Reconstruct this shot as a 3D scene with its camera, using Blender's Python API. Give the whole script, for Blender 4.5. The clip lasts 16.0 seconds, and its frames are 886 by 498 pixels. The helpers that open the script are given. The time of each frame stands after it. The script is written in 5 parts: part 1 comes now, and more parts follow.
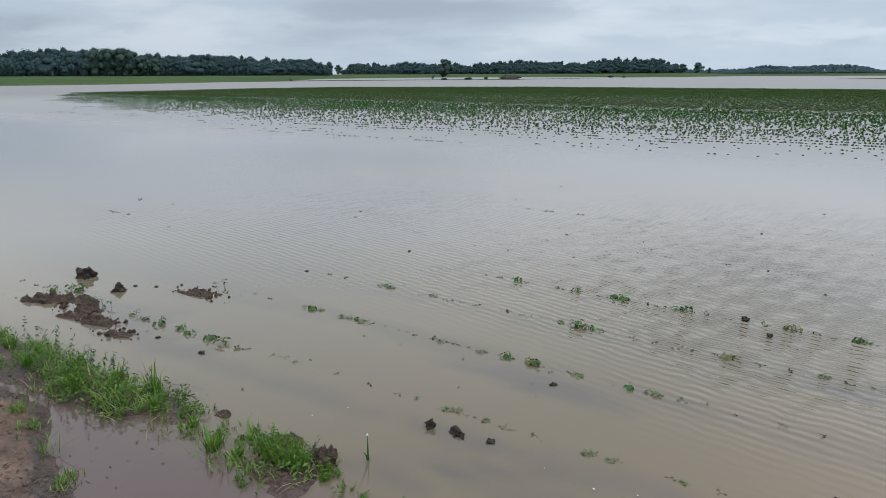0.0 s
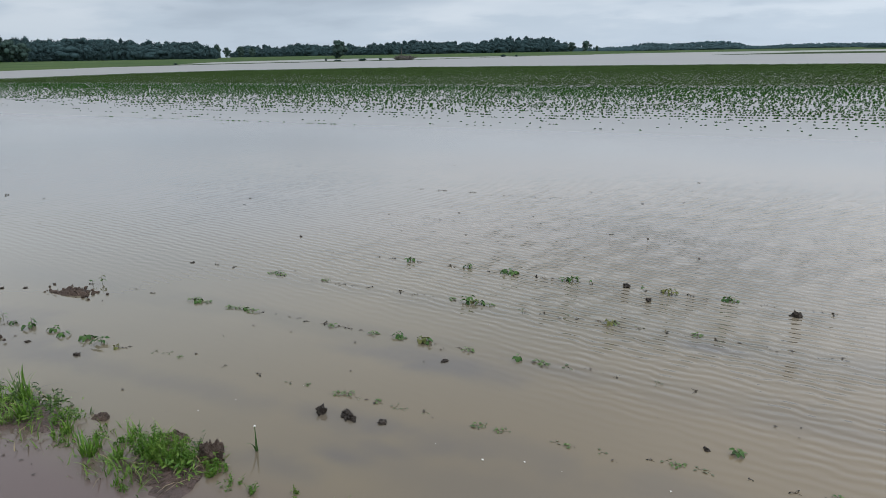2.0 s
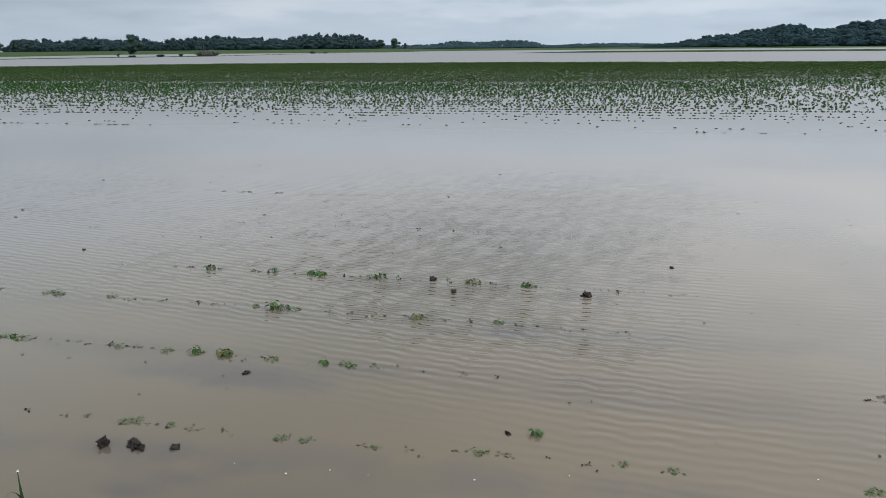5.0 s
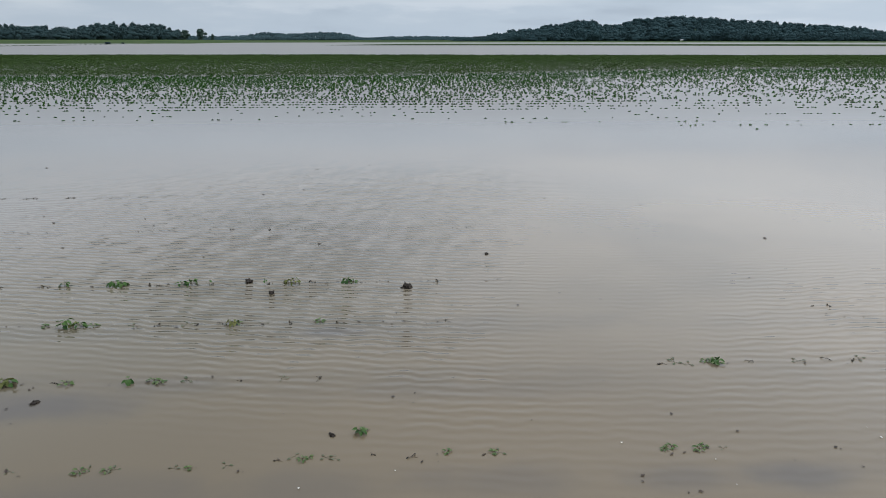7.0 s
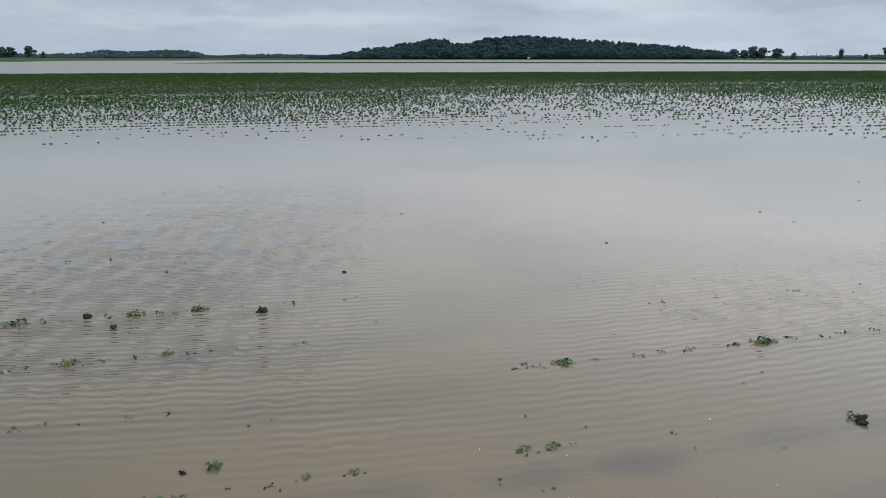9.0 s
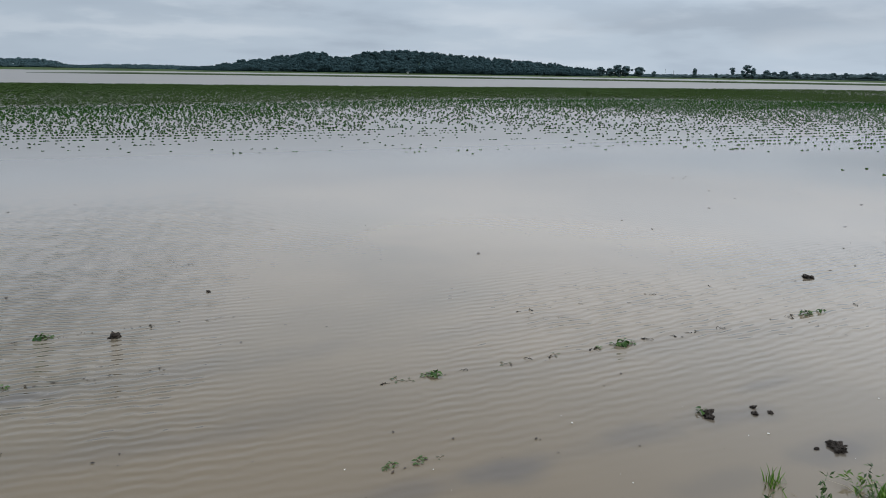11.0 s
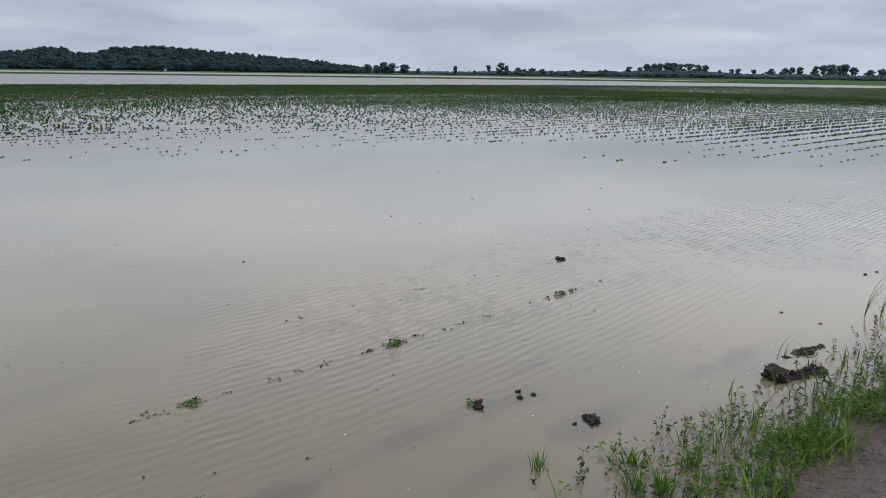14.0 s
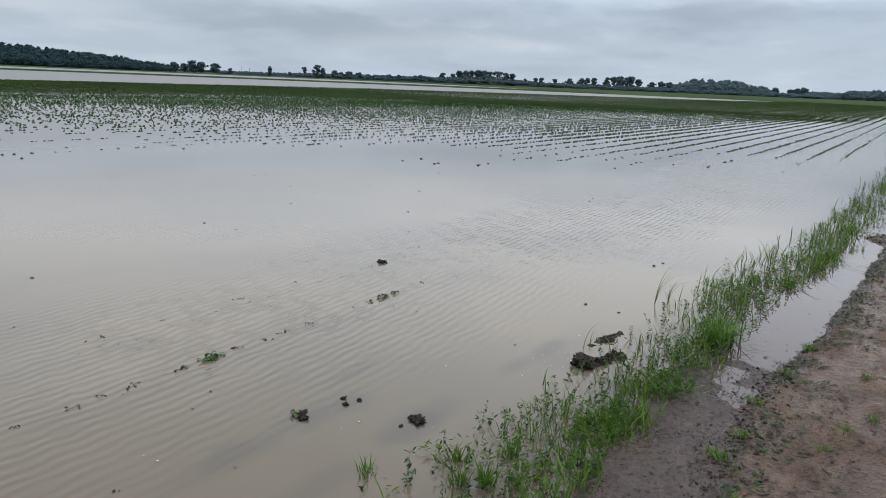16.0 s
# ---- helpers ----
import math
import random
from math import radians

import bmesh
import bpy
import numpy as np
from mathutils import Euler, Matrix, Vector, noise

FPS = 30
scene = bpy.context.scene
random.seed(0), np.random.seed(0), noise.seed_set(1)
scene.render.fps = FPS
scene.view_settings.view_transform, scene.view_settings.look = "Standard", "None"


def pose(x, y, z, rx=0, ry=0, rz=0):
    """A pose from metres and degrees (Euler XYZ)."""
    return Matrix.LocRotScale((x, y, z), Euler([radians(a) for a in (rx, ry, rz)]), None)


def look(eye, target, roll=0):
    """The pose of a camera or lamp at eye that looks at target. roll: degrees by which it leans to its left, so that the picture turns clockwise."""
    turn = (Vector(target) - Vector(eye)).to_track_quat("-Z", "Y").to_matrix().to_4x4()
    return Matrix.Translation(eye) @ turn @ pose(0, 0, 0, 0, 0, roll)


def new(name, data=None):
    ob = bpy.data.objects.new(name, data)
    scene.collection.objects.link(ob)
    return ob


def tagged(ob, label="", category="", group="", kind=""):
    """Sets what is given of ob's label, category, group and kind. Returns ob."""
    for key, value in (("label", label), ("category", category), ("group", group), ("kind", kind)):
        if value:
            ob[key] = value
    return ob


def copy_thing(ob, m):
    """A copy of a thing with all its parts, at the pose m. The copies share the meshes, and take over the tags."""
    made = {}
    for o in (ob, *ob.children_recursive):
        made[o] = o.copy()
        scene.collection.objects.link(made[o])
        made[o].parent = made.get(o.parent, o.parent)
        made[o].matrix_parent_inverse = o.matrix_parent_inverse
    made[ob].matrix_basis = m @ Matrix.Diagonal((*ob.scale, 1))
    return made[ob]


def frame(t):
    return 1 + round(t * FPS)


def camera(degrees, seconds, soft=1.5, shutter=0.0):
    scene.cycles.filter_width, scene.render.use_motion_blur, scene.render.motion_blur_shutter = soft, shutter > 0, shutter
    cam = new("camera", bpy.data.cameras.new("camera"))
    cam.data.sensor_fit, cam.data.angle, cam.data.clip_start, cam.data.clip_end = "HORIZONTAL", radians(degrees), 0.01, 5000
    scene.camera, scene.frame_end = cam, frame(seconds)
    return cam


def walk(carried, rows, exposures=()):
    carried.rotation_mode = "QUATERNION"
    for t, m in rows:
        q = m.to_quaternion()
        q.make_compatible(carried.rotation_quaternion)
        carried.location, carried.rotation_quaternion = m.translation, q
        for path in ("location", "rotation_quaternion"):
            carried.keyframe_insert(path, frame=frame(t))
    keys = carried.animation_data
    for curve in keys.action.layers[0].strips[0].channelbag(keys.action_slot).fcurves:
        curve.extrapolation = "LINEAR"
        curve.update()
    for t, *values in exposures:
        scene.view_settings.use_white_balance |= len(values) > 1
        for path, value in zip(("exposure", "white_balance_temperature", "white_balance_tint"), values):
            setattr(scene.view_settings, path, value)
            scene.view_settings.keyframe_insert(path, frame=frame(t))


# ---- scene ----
cam = camera(64.1, 16.0, soft=0.85)
PATH = [
    (0, (-0.313, 1.842, 1.788), (-1.417, 3.44, 1.308), -0.2),
    (0.5, (-0.287, 1.85, 1.786), (-1.33, 3.484, 1.297), -0.3),
    (1, (-0.266, 1.869, 1.789), (-1.236, 3.544, 1.285), -0.6),
    (1.5, (-0.246, 1.884, 1.784), (-1.157, 3.587, 1.266), -0.8),
    (2, (-0.226, 1.903, 1.778), (-1.09, 3.627, 1.246), -1.0),
    (2.5, (-0.192, 1.92, 1.771), (-1.003, 3.667, 1.23), -0.7),
    (3, (-0.148, 1.953, 1.76), (-0.9, 3.722, 1.211), -0.5),
    (5.5, (-0.129, 2.049, 1.763), (-0.399, 3.952, 1.212), -0.4),
    (6, (-0.117, 2.069, 1.766), (-0.257, 3.983, 1.201), -0.1),
    (6.5, (-0.099, 2.09, 1.759), (-0.113, 4.007, 1.19), 0.2),
    (7, (-0.076, 2.096, 1.761), (0.017, 4.011, 1.194), 0.0),
    (7.5, (-0.055, 2.1, 1.759), (0.14, 4.011, 1.203), -0.1),
    (8, (-0.034, 2.086, 1.761), (0.254, 3.99, 1.22), -0.4),
    (8.5, (-0.019, 2.083, 1.766), (0.364, 3.972, 1.232), -0.3),
    (9, (-0.004, 2.08, 1.764), (0.464, 3.953, 1.242), 0.0),
    (11.5, (0.18, 2.101, 1.752), (1.028, 3.848, 1.271), 0.7),
    (12, (0.25, 2.117, 1.749), (1.168, 3.827, 1.264), 0.3),
    (12.5, (0.283, 2.148, 1.742), (1.298, 3.801, 1.255), -0.1),
    (13, (0.307, 2.173, 1.748), (1.44, 3.748, 1.259), 0.2),
    (13.5, (0.313, 2.18, 1.747), (1.523, 3.695, 1.257), 0.6),
    (14, (0.316, 2.186, 1.751), (1.608, 3.635, 1.269), 0.8),
    (14.5, (0.327, 2.21, 1.753), (1.718, 3.567, 1.278), 1.3),
    (15, (0.333, 2.212, 1.753), (1.813, 3.472, 1.282), 1.6),
    (15.5, (0.339, 2.21, 1.756), (1.899, 3.371, 1.291), 2.1),
    (16, (0.344, 2.198, 1.753), (1.966, 3.275, 1.293), 2.4),
]
walk(cam, [(t, look(eye, target, roll)) for t, eye, target, roll in PATH], exposures=[(0, 0.23), (3, 0.16), (6, 0.04), (12.5, -0.15), (16, -0.13)])

# ---------------------------------------------------------------- sky and light
SUN_UP, SUN_TURN = 62.0, 75.0   # the hidden sun: degrees up, bearing from +y towards +x
SUN_WAY = (math.cos(radians(SUN_UP)) * math.sin(radians(SUN_TURN)), math.cos(radians(SUN_UP)) * math.cos(radians(SUN_TURN)), math.sin(radians(SUN_UP)))
world = bpy.data.worlds.new("overcast_sky")
scene.world = world
world.use_nodes = True


def node(tree, kind, at=None, **values):
    """A node of that kind; values set its sockets by name."""
    n = tree.nodes.new(kind)
    for key, value in values.items():
        n.inputs[key.replace("_", " ")].default_value = value
    return n


def math_node(tree, operation, a, b=None, clamp=False):
    n = tree.nodes.new("ShaderNodeMath")
    n.operation, n.use_clamp = operation, clamp
    for k, v in enumerate((a, b)):
        if v is None:
            continue
        if isinstance(v, (int, float)):
            n.inputs[k].default_value = v
        else:
            tree.links.new(v, n.inputs[k])
    return n.outputs[0]


def ramp(tree, fac, stops):
    n = tree.nodes.new("ShaderNodeValToRGB")
    n.color_ramp.interpolation = "EASE"
    while len(n.color_ramp.elements) < len(stops):
        n.color_ramp.elements.new(0.5)
    for e, (p, c) in zip(n.color_ramp.elements, stops):
        e.position, e.color = p, (*c, 1) if len(c) == 3 else c
    tree.links.new(fac, n.inputs[0])
    return n.outputs[0]


def blend(tree, fac, a, b):
    n = tree.nodes.new("ShaderNodeMix")
    n.data_type = "RGBA"
    for socket, v in ((n.inputs[0], fac), (n.inputs[6], a), (n.inputs[7], b)):
        if isinstance(v, (int, float)):
            socket.default_value = v
        elif isinstance(v, tuple):
            socket.default_value = (*v, 1)
        else:
            tree.links.new(v, socket)
    return n.outputs[2]


def span(tree, value, a, b):
    """0 at a, 1 at b, smooth between."""
    n = tree.nodes.new("ShaderNodeMapRange")
    n.interpolation_type = "SMOOTHSTEP"
    tree.links.new(value, n.inputs[0])
    n.inputs[1].default_value, n.inputs[2].default_value = a, b
    return n.outputs[0]


def make_sky():
    t = world.node_tree
    back = t.nodes["Background"]
    sky = t.nodes.new("ShaderNodeTexSky")
    sky.sky_type, sky.sun_disc = "NISHITA", False
    sky.sun_elevation, sky.sun_rotation = radians(SUN_UP), radians(SUN_TURN)
    dim = t.nodes.new("ShaderNodeVectorMath")
    dim.operation = "SCALE"
    dim.inputs[3].default_value = 0.07
    t.links.new(sky.outputs[0], dim.inputs[0])
    where = t.nodes.new("ShaderNodeTexCoord").outputs["Generated"]
    split = t.nodes.new("ShaderNodeSeparateXYZ")
    t.links.new(where, split.inputs[0])
    up = math_node(t, "ADD", math_node(t, "MAXIMUM", split.outputs[2], 0.0), 0.17)
    join = t.nodes.new("ShaderNodeCombineXYZ")
    t.links.new(math_node(t, "DIVIDE", split.outputs[0], up), join.inputs[0])
    t.links.new(math_node(t, "DIVIDE", split.outputs[1], up), join.inputs[1])
    big = node(t, "ShaderNodeTexNoise", Scale=0.62, Detail=3.0, Roughness=0.5, Distortion=0.3)
    fine = node(t, "ShaderNodeTexNoise", Scale=2.1, Detail=4.0, Roughness=0.55)
    t.links.new(join.outputs[0], big.inputs["Vector"])
    t.links.new(join.outputs[0], fine.inputs["Vector"])
    mixed = math_node(t, "ADD", math_node(t, "MULTIPLY", big.outputs[0], 0.76), math_node(t, "MULTIPLY", fine.outputs[0], 0.24))
    cloud = ramp(t, mixed, [(0.36, (0.36, 0.43, 0.525)), (0.50, (0.462, 0.545, 0.645)), (0.64, (0.58, 0.65, 0.735))])
    # single clouds: bearing, degrees up, half width, half height, brighter or darker
    bearing = math_node(t, "MULTIPLY", math_node(t, "ARCTAN2", split.outputs[0], split.outputs[1]), 57.3)
    bearing = math_node(t, "ADD", bearing, math_node(t, "MULTIPLY", math_node(t, "SUBTRACT", fine.outputs[0], 0.5), 22.0))
    rise = math_node(t, "ADD", math_node(t, "MULTIPLY", split.outputs[2], 57.3), math_node(t, "MULTIPLY", math_node(t, "SUBTRACT", fine.outputs[0], 0.5), 3.4))
    for to, up_by, wide, tall, gain in ((-36, 5.2, 13, 1.9, -0.30), (8, 5.6, 9, 1.4, 0.12), (-16, 5.2, 9, 1.6, 0.13), (-52, 3.6, 9, 0.7, 0.14), (-20, 3.0, 14, 0.6, 0.14), (1, 2.8, 15, 0.7, 0.24), (2, 4.2, 14, 0.8, -0.07), (26, 4.2, 6, 0.8, 0.14), (44, 4.0, 13, 1.3, -0.24), (57, 2.4, 3, 0.5, 0.16), (74, 5.6, 8, 1.0, -0.24), (66, 3.9, 9, 0.8, -0.10), (56, 5.2, 8, 1.4, -0.16), (52, 3.0, 12, 1.7, -0.15)):
        across, over_it = math_node(t, "DIVIDE", math_node(t, "SUBTRACT", bearing, to), wide), math_node(t, "DIVIDE", math_node(t, "SUBTRACT", rise, up_by), tall)
        away = math_node(t, "SQRT", math_node(t, "ADD", math_node(t, "MULTIPLY", across, across), math_node(t, "MULTIPLY", over_it, over_it)))
        cloud = blend(t, math_node(t, "MULTIPLY", span(t, away, 1.3, 0.15), abs(gain) * 2.2), cloud, (0.640, 0.705, 0.785) if gain > 0 else (0.290, 0.345, 0.425))
    # the layer thickens and evens out towards the horizon
    low = span(t, split.outputs[2], 0.07, 0.0)
    cloud = blend(t, math_node(t, "MULTIPLY", low, 0.45), cloud, (0.482, 0.58, 0.695))
    high = span(t, split.outputs[2], 0.10, 0.155)
    cloud = blend(t, math_node(t, "MULTIPLY", high, 0.95), cloud, (0.512, 0.548, 0.600))
    # an overcast sky is brightest overhead
    climb = math_node(t, "MINIMUM", math_node(t, "MAXIMUM", math_node(t, "SUBTRACT", split.outputs[2], 0.090), 0.0), 0.10)
    lift_by = math_node(t, "ADD", math_node(t, "MULTIPLY", climb, 9.6), math_node(t, "MULTIPLY", math_node(t, "MAXIMUM", math_node(t, "SUBTRACT", split.outputs[2], 0.32), 0.0), 0.8))
    # and thinner round the hidden sun
    towards = t.nodes.new("ShaderNodeVectorMath")
    towards.operation = "DOT_PRODUCT"
    t.links.new(where, towards.inputs[0])
    towards.inputs[1].default_value = SUN_WAY
    glow = math_node(t, "MULTIPLY", span(t, towards.outputs["Value"], 0.25, 1.0), span(t, split.outputs[2], 0.09, 0.25))
    lift_by = math_node(t, "ADD", math_node(t, "ADD", lift_by, math_node(t, "MULTIPLY", glow, 1.0)), 1.05)
    # the cloud cover thins towards the sun's side
    lift_by = math_node(t, "MULTIPLY", lift_by, math_node(t, "ADD", math_node(t, "MULTIPLY", split.outputs[0], 0.15), 1.0))
    lift = t.nodes.new("ShaderNodeVectorMath")
    lift.operation = "SCALE"
    t.links.new(cloud, lift.inputs[0])
    t.links.new(lift_by, lift.inputs[3])
    t.links.new(blend(t, 0.92, dim.outputs[0], lift.outputs[0]), back.inputs[0])
    back.inputs[1].default_value = 1.0


make_sky()
sun = new("sun", bpy.data.lights.new("sun", "SUN"))
sun.data.energy, sun.data.angle, sun.data.color = 0.5, radians(40), (1.0, 0.97, 0.93)
sun.matrix_world = look(tuple(100 * c for c in SUN_WAY), (0, 0, 0))

# ---------------------------------------------------------------- materials


def material(name, rough=0.8, ior=1.45):
    m = bpy.data.materials.new(name)
    m.use_nodes = True
    b = m.node_tree.nodes["Principled BSDF"]
    b.inputs["Roughness"].default_value, b.inputs["IOR"].default_value = rough, ior
    return m, m.node_tree, b


def bump(tree, b, height, strength, distance):
    n = tree.nodes.new("ShaderNodeBump")
    n.inputs["Strength"].default_value, n.inputs["Distance"].default_value = strength, distance
    tree.links.new(height, n.inputs["Height"])
    tree.links.new(n.outputs[0], b.inputs["Normal"])
    return n


def noise_at(tree, scale, detail=4.0, rough=0.55, stretch=None, turn=0.0, move=(0, 0, 0)):
    """Noise in metres of the world."""
    where = tree.nodes.new("ShaderNodeTexCoord").outputs["Object"]
    if stretch or turn or any(move):
        m = tree.nodes.new("ShaderNodeMapping")
        m.inputs["Scale"].default_value = stretch or (1, 1, 1)
        m.inputs["Rotation"].default_value = (0, 0, radians(turn))
        m.inputs["Location"].default_value = move
        tree.links.new(where, m.inputs[0])
        where = m.outputs[0]
    n = node(tree, "ShaderNodeTexNoise", Scale=scale, Detail=detail, Roughness=rough)
    tree.links.new(where, n.inputs["Vector"])
    return n.outputs[0]


def place_of(tree):
    split = tree.nodes.new("ShaderNodeSeparateXYZ")
    tree.links.new(tree.nodes.new("ShaderNodeTexCoord").outputs["Object"], split.inputs[0])
    return split.outputs


ROW = 0.762          # crop row spacing
ROW_A = 7.19         # the row where the nearest line of plants stands


def water_material():
    m, t, b = material("muddy_flood_water", 0.03, 1.333)
    x, y, _ = place_of(t)
    silt, lumps = noise_at(t, 0.35, 3.0, 0.5), noise_at(t, 3.5, 3.0, 0.5)
    tan_grey = ramp(t, silt, [(0.36, (0.136, 0.113, 0.082)), (0.62, (0.184, 0.148, 0.103))])
    # shallow ridges of the drowned rows show through as greyer water
    wave = math_node(t, "COSINE", math_node(t, "MULTIPLY", math_node(t, "SUBTRACT", y, ROW_A - 0.10), 2 * math.pi / ROW))
    patch = span(t, noise_at(t, 1.1, 3.0, 0.5, (0.9, 1, 1)), 0.36, 0.58)
    ridge = math_node(t, "MULTIPLY", span(t, wave, -0.3, 1.0), patch)
    ridge = math_node(t, "MULTIPLY", ridge, math_node(t, "MULTIPLY", span(t, y, 7.8, 5.8), span(t, y, 5.0, 5.4)))
    col = blend(t, math_node(t, "MULTIPLY", ridge, math_node(t, "ADD", math_node(t, "MULTIPLY", span(t, x, 2.5, -0.5), 0.46), 0.20)), tan_grey, (0.080, 0.074, 0.064))
    # base colour toned by zone to tune brightness: greyer beyond the first rows
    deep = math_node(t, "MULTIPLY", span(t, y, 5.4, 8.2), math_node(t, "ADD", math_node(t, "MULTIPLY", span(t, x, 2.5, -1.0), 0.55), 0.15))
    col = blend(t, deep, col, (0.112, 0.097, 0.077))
    # neutral grey far out
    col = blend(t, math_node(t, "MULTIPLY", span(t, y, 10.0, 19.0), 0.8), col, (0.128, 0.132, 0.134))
    # base colour darkened towards the west
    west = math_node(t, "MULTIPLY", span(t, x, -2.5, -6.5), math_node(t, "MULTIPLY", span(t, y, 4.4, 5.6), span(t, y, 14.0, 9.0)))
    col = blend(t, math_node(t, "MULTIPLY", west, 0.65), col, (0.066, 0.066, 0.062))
    # base colour darkened to olive at the near left
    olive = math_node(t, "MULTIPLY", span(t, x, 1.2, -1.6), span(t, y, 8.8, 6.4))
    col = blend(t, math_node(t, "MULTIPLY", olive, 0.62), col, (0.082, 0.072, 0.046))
    # a darker patch of base colour in front of the verge
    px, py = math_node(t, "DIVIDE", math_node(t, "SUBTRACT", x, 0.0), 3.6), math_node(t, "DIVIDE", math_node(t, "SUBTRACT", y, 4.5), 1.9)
    front_patch = span(t, math_node(t, "SQRT", math_node(t, "ADD", math_node(t, "MULTIPLY", px, px), math_node(t, "MULTIPLY", py, py))), 1.25, 0.3)
    col = blend(t, math_node(t, "MULTIPLY", front_patch, 0.66), col, (0.108, 0.081, 0.048))
    # sunken lumps of mud that loom through: place, half width, half depth, how near the surface
    for sx, sy, wide, long, clear in ((-3.7, 4.49, 0.30, 0.12, 0.4), (-4.15, 4.5, 0.28, 0.12, 0.4), (-3.15, 4.5, 0.38, 0.12, 0.45), (-2.75, 4.5, 0.3, 0.10, 0.35), (-4.5, 4.47, 0.55, 0.17, 0.6), (-1.95, 4.265, 0.15, 0.07, 0.75), (-1.79, 4.40, 0.13, 0.06, 0.5), (-1.6, 4.53, 0.28, 0.10, 0.4), (-2.16, 4.09, 0.26, 0.10, 0.6), (-2.2, 4.57, 0.34, 0.12, 0.6), (-1.94, 4.60, 0.16, 0.09, 0.5),
                                      (-1.95, 5.36, 0.48, 0.16, 0.9), (-1.2, 4.30, 1.1, 0.24, 0.42), (0.1, 5.42, 0.8, 0.12, 0.3), (-2.35, 5.34, 0.35, 0.12, 0.55), (-1.3, 4.63, 0.42, 0.14, 0.4), (-0.5, 4.62, 0.40, 0.14, 0.45), (-1.4, 5.56, 0.45, 0.10, 0.4), (0.3, 4.63, 0.40, 0.14, 0.5), (1.08, 4.62, 0.30, 0.10, 0.6), (1.57, 4.60, 0.24, 0.11, 0.85), (2.3, 4.65, 0.34, 0.10, 0.6), (2.38, 4.16, 0.3, 0.10, 0.4), (-0.57, 6.24, 0.20, 0.08, 0.9),
                                      (2.84, 4.66, 0.26, 0.12, 0.6), (3.11, 4.60, 0.17, 0.10, 0.6), (3.16, 4.17, 0.30, 0.12, 0.8), (4.17, 4.13, 0.2, 0.07, 0.5), (4.62, 4.1, 0.24, 0.07, 0.6), (3.41, 4.86, 0.22, 0.06, 0.5), (-5.35, 4.66, 0.95, 0.30, 0.75), (4.65, 3.96, 0.5, 0.18, 0.32)):
        ax, ay = math_node(t, "DIVIDE", math_node(t, "SUBTRACT", x, sx), wide), math_node(t, "DIVIDE", math_node(t, "SUBTRACT", y, sy), long)
        away = math_node(t, "ADD", math_node(t, "SQRT", math_node(t, "ADD", math_node(t, "MULTIPLY", ax, ax), math_node(t, "MULTIPLY", ay, ay))), math_node(t, "MULTIPLY", math_node(t, "SUBTRACT", lumps, 0.5), 1.3))
        col = blend(t, math_node(t, "MULTIPLY", span(t, away, 1.5, 0.1), clear * 0.74), col, (0.058, 0.053, 0.050))
    # the wheel-rut puddle carries redder mud
    edge = math_node(t, "ADD", y, math_node(t, "MULTIPLY", x, 0.035))
    col = blend(t, span(t, edge, 4.05, 3.4), col, (0.070, 0.049, 0.044))
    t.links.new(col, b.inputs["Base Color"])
    # wind ripples in slightly bowed, broken crests, with calm lanes between
    off = math_node(t, "SUBTRACT", x, 1.0)
    square = math_node(t, "MULTIPLY", off, off)
    bow = math_node(t, "DIVIDE", math_node(t, "MULTIPLY", square, 0.030), math_node(t, "ADD", math_node(t, "DIVIDE", square, 60.0), 1.0))
    bowed = t.nodes.new("ShaderNodeCombineXYZ")
    t.links.new(x, bowed.inputs[0])
    t.links.new(math_node(t, "SUBTRACT", y, bow), bowed.inputs[1])

    def turned(angle, scale):
        n = t.nodes.new("ShaderNodeMapping")
        n.inputs["Rotation"].default_value, n.inputs["Scale"].default_value = (0, 0, radians(angle)), scale
        t.links.new(bowed.outputs[0], n.inputs[0])
        return n.outputs[0]

    def ripple_noise(angle, scale, detail):
        n = node(t, "ShaderNodeTexNoise", Scale=1.0, Detail=detail, Roughness=0.45)
        t.links.new(turned(angle, scale), n.inputs["Vector"])
        return n.outputs[0]

    trains = []
    for size, turn, warp in ((4.2, -14.0, 4.2), (3.9, 3.0, 3.8), (3.5, 17.0, 4.2)):
        bands = t.nodes.new("ShaderNodeTexWave")
        bands.wave_type, bands.bands_direction, bands.wave_profile = "BANDS", "Y", "SIN"
        for key, value in (("Scale", size), ("Distortion", warp), ("Detail", 1.5), ("Detail Scale", 1.1), ("Detail Roughness", 0.5)):
            bands.inputs[key].default_value = value
        t.links.new(turned(turn, (1, 1, 1)), bands.inputs["Vector"])
        trains.append(bands.outputs["Fac"])
    broken = span(t, ripple_noise(8.0, (1.6, 2.6, 1.0), 2.0), 0.30, 0.66)
    tiny = ripple_noise(-9.0, (9.0, 15.0, 1.0), 1.0)
    height = math_node(t, "ADD", math_node(t, "MULTIPLY", trains[0], 0.24), math_node(t, "ADD", math_node(t, "MULTIPLY", trains[1], 0.80), math_node(t, "MULTIPLY", trains[2], 0.24)))
    height = math_node(t, "MULTIPLY", height, math_node(t, "ADD", math_node(t, "MULTIPLY", broken, 0.4), 0.6))
    height = math_node(t, "ADD", height, math_node(t, "MULTIPLY", tiny, 0.45))
    lanes = span(t, noise_at(t, 0.33, 2.0, 0.5, (1.0, 0.6, 1.0), 25.0, (3.1, 1.7, 0)), 0.36, 0.60)
    inner = math_node(t, "ADD", y, math_node(t, "MULTIPLY", math_node(t, "MAXIMUM", math_node(t, "SUBTRACT", x, 2.0), 0.0), 0.10))
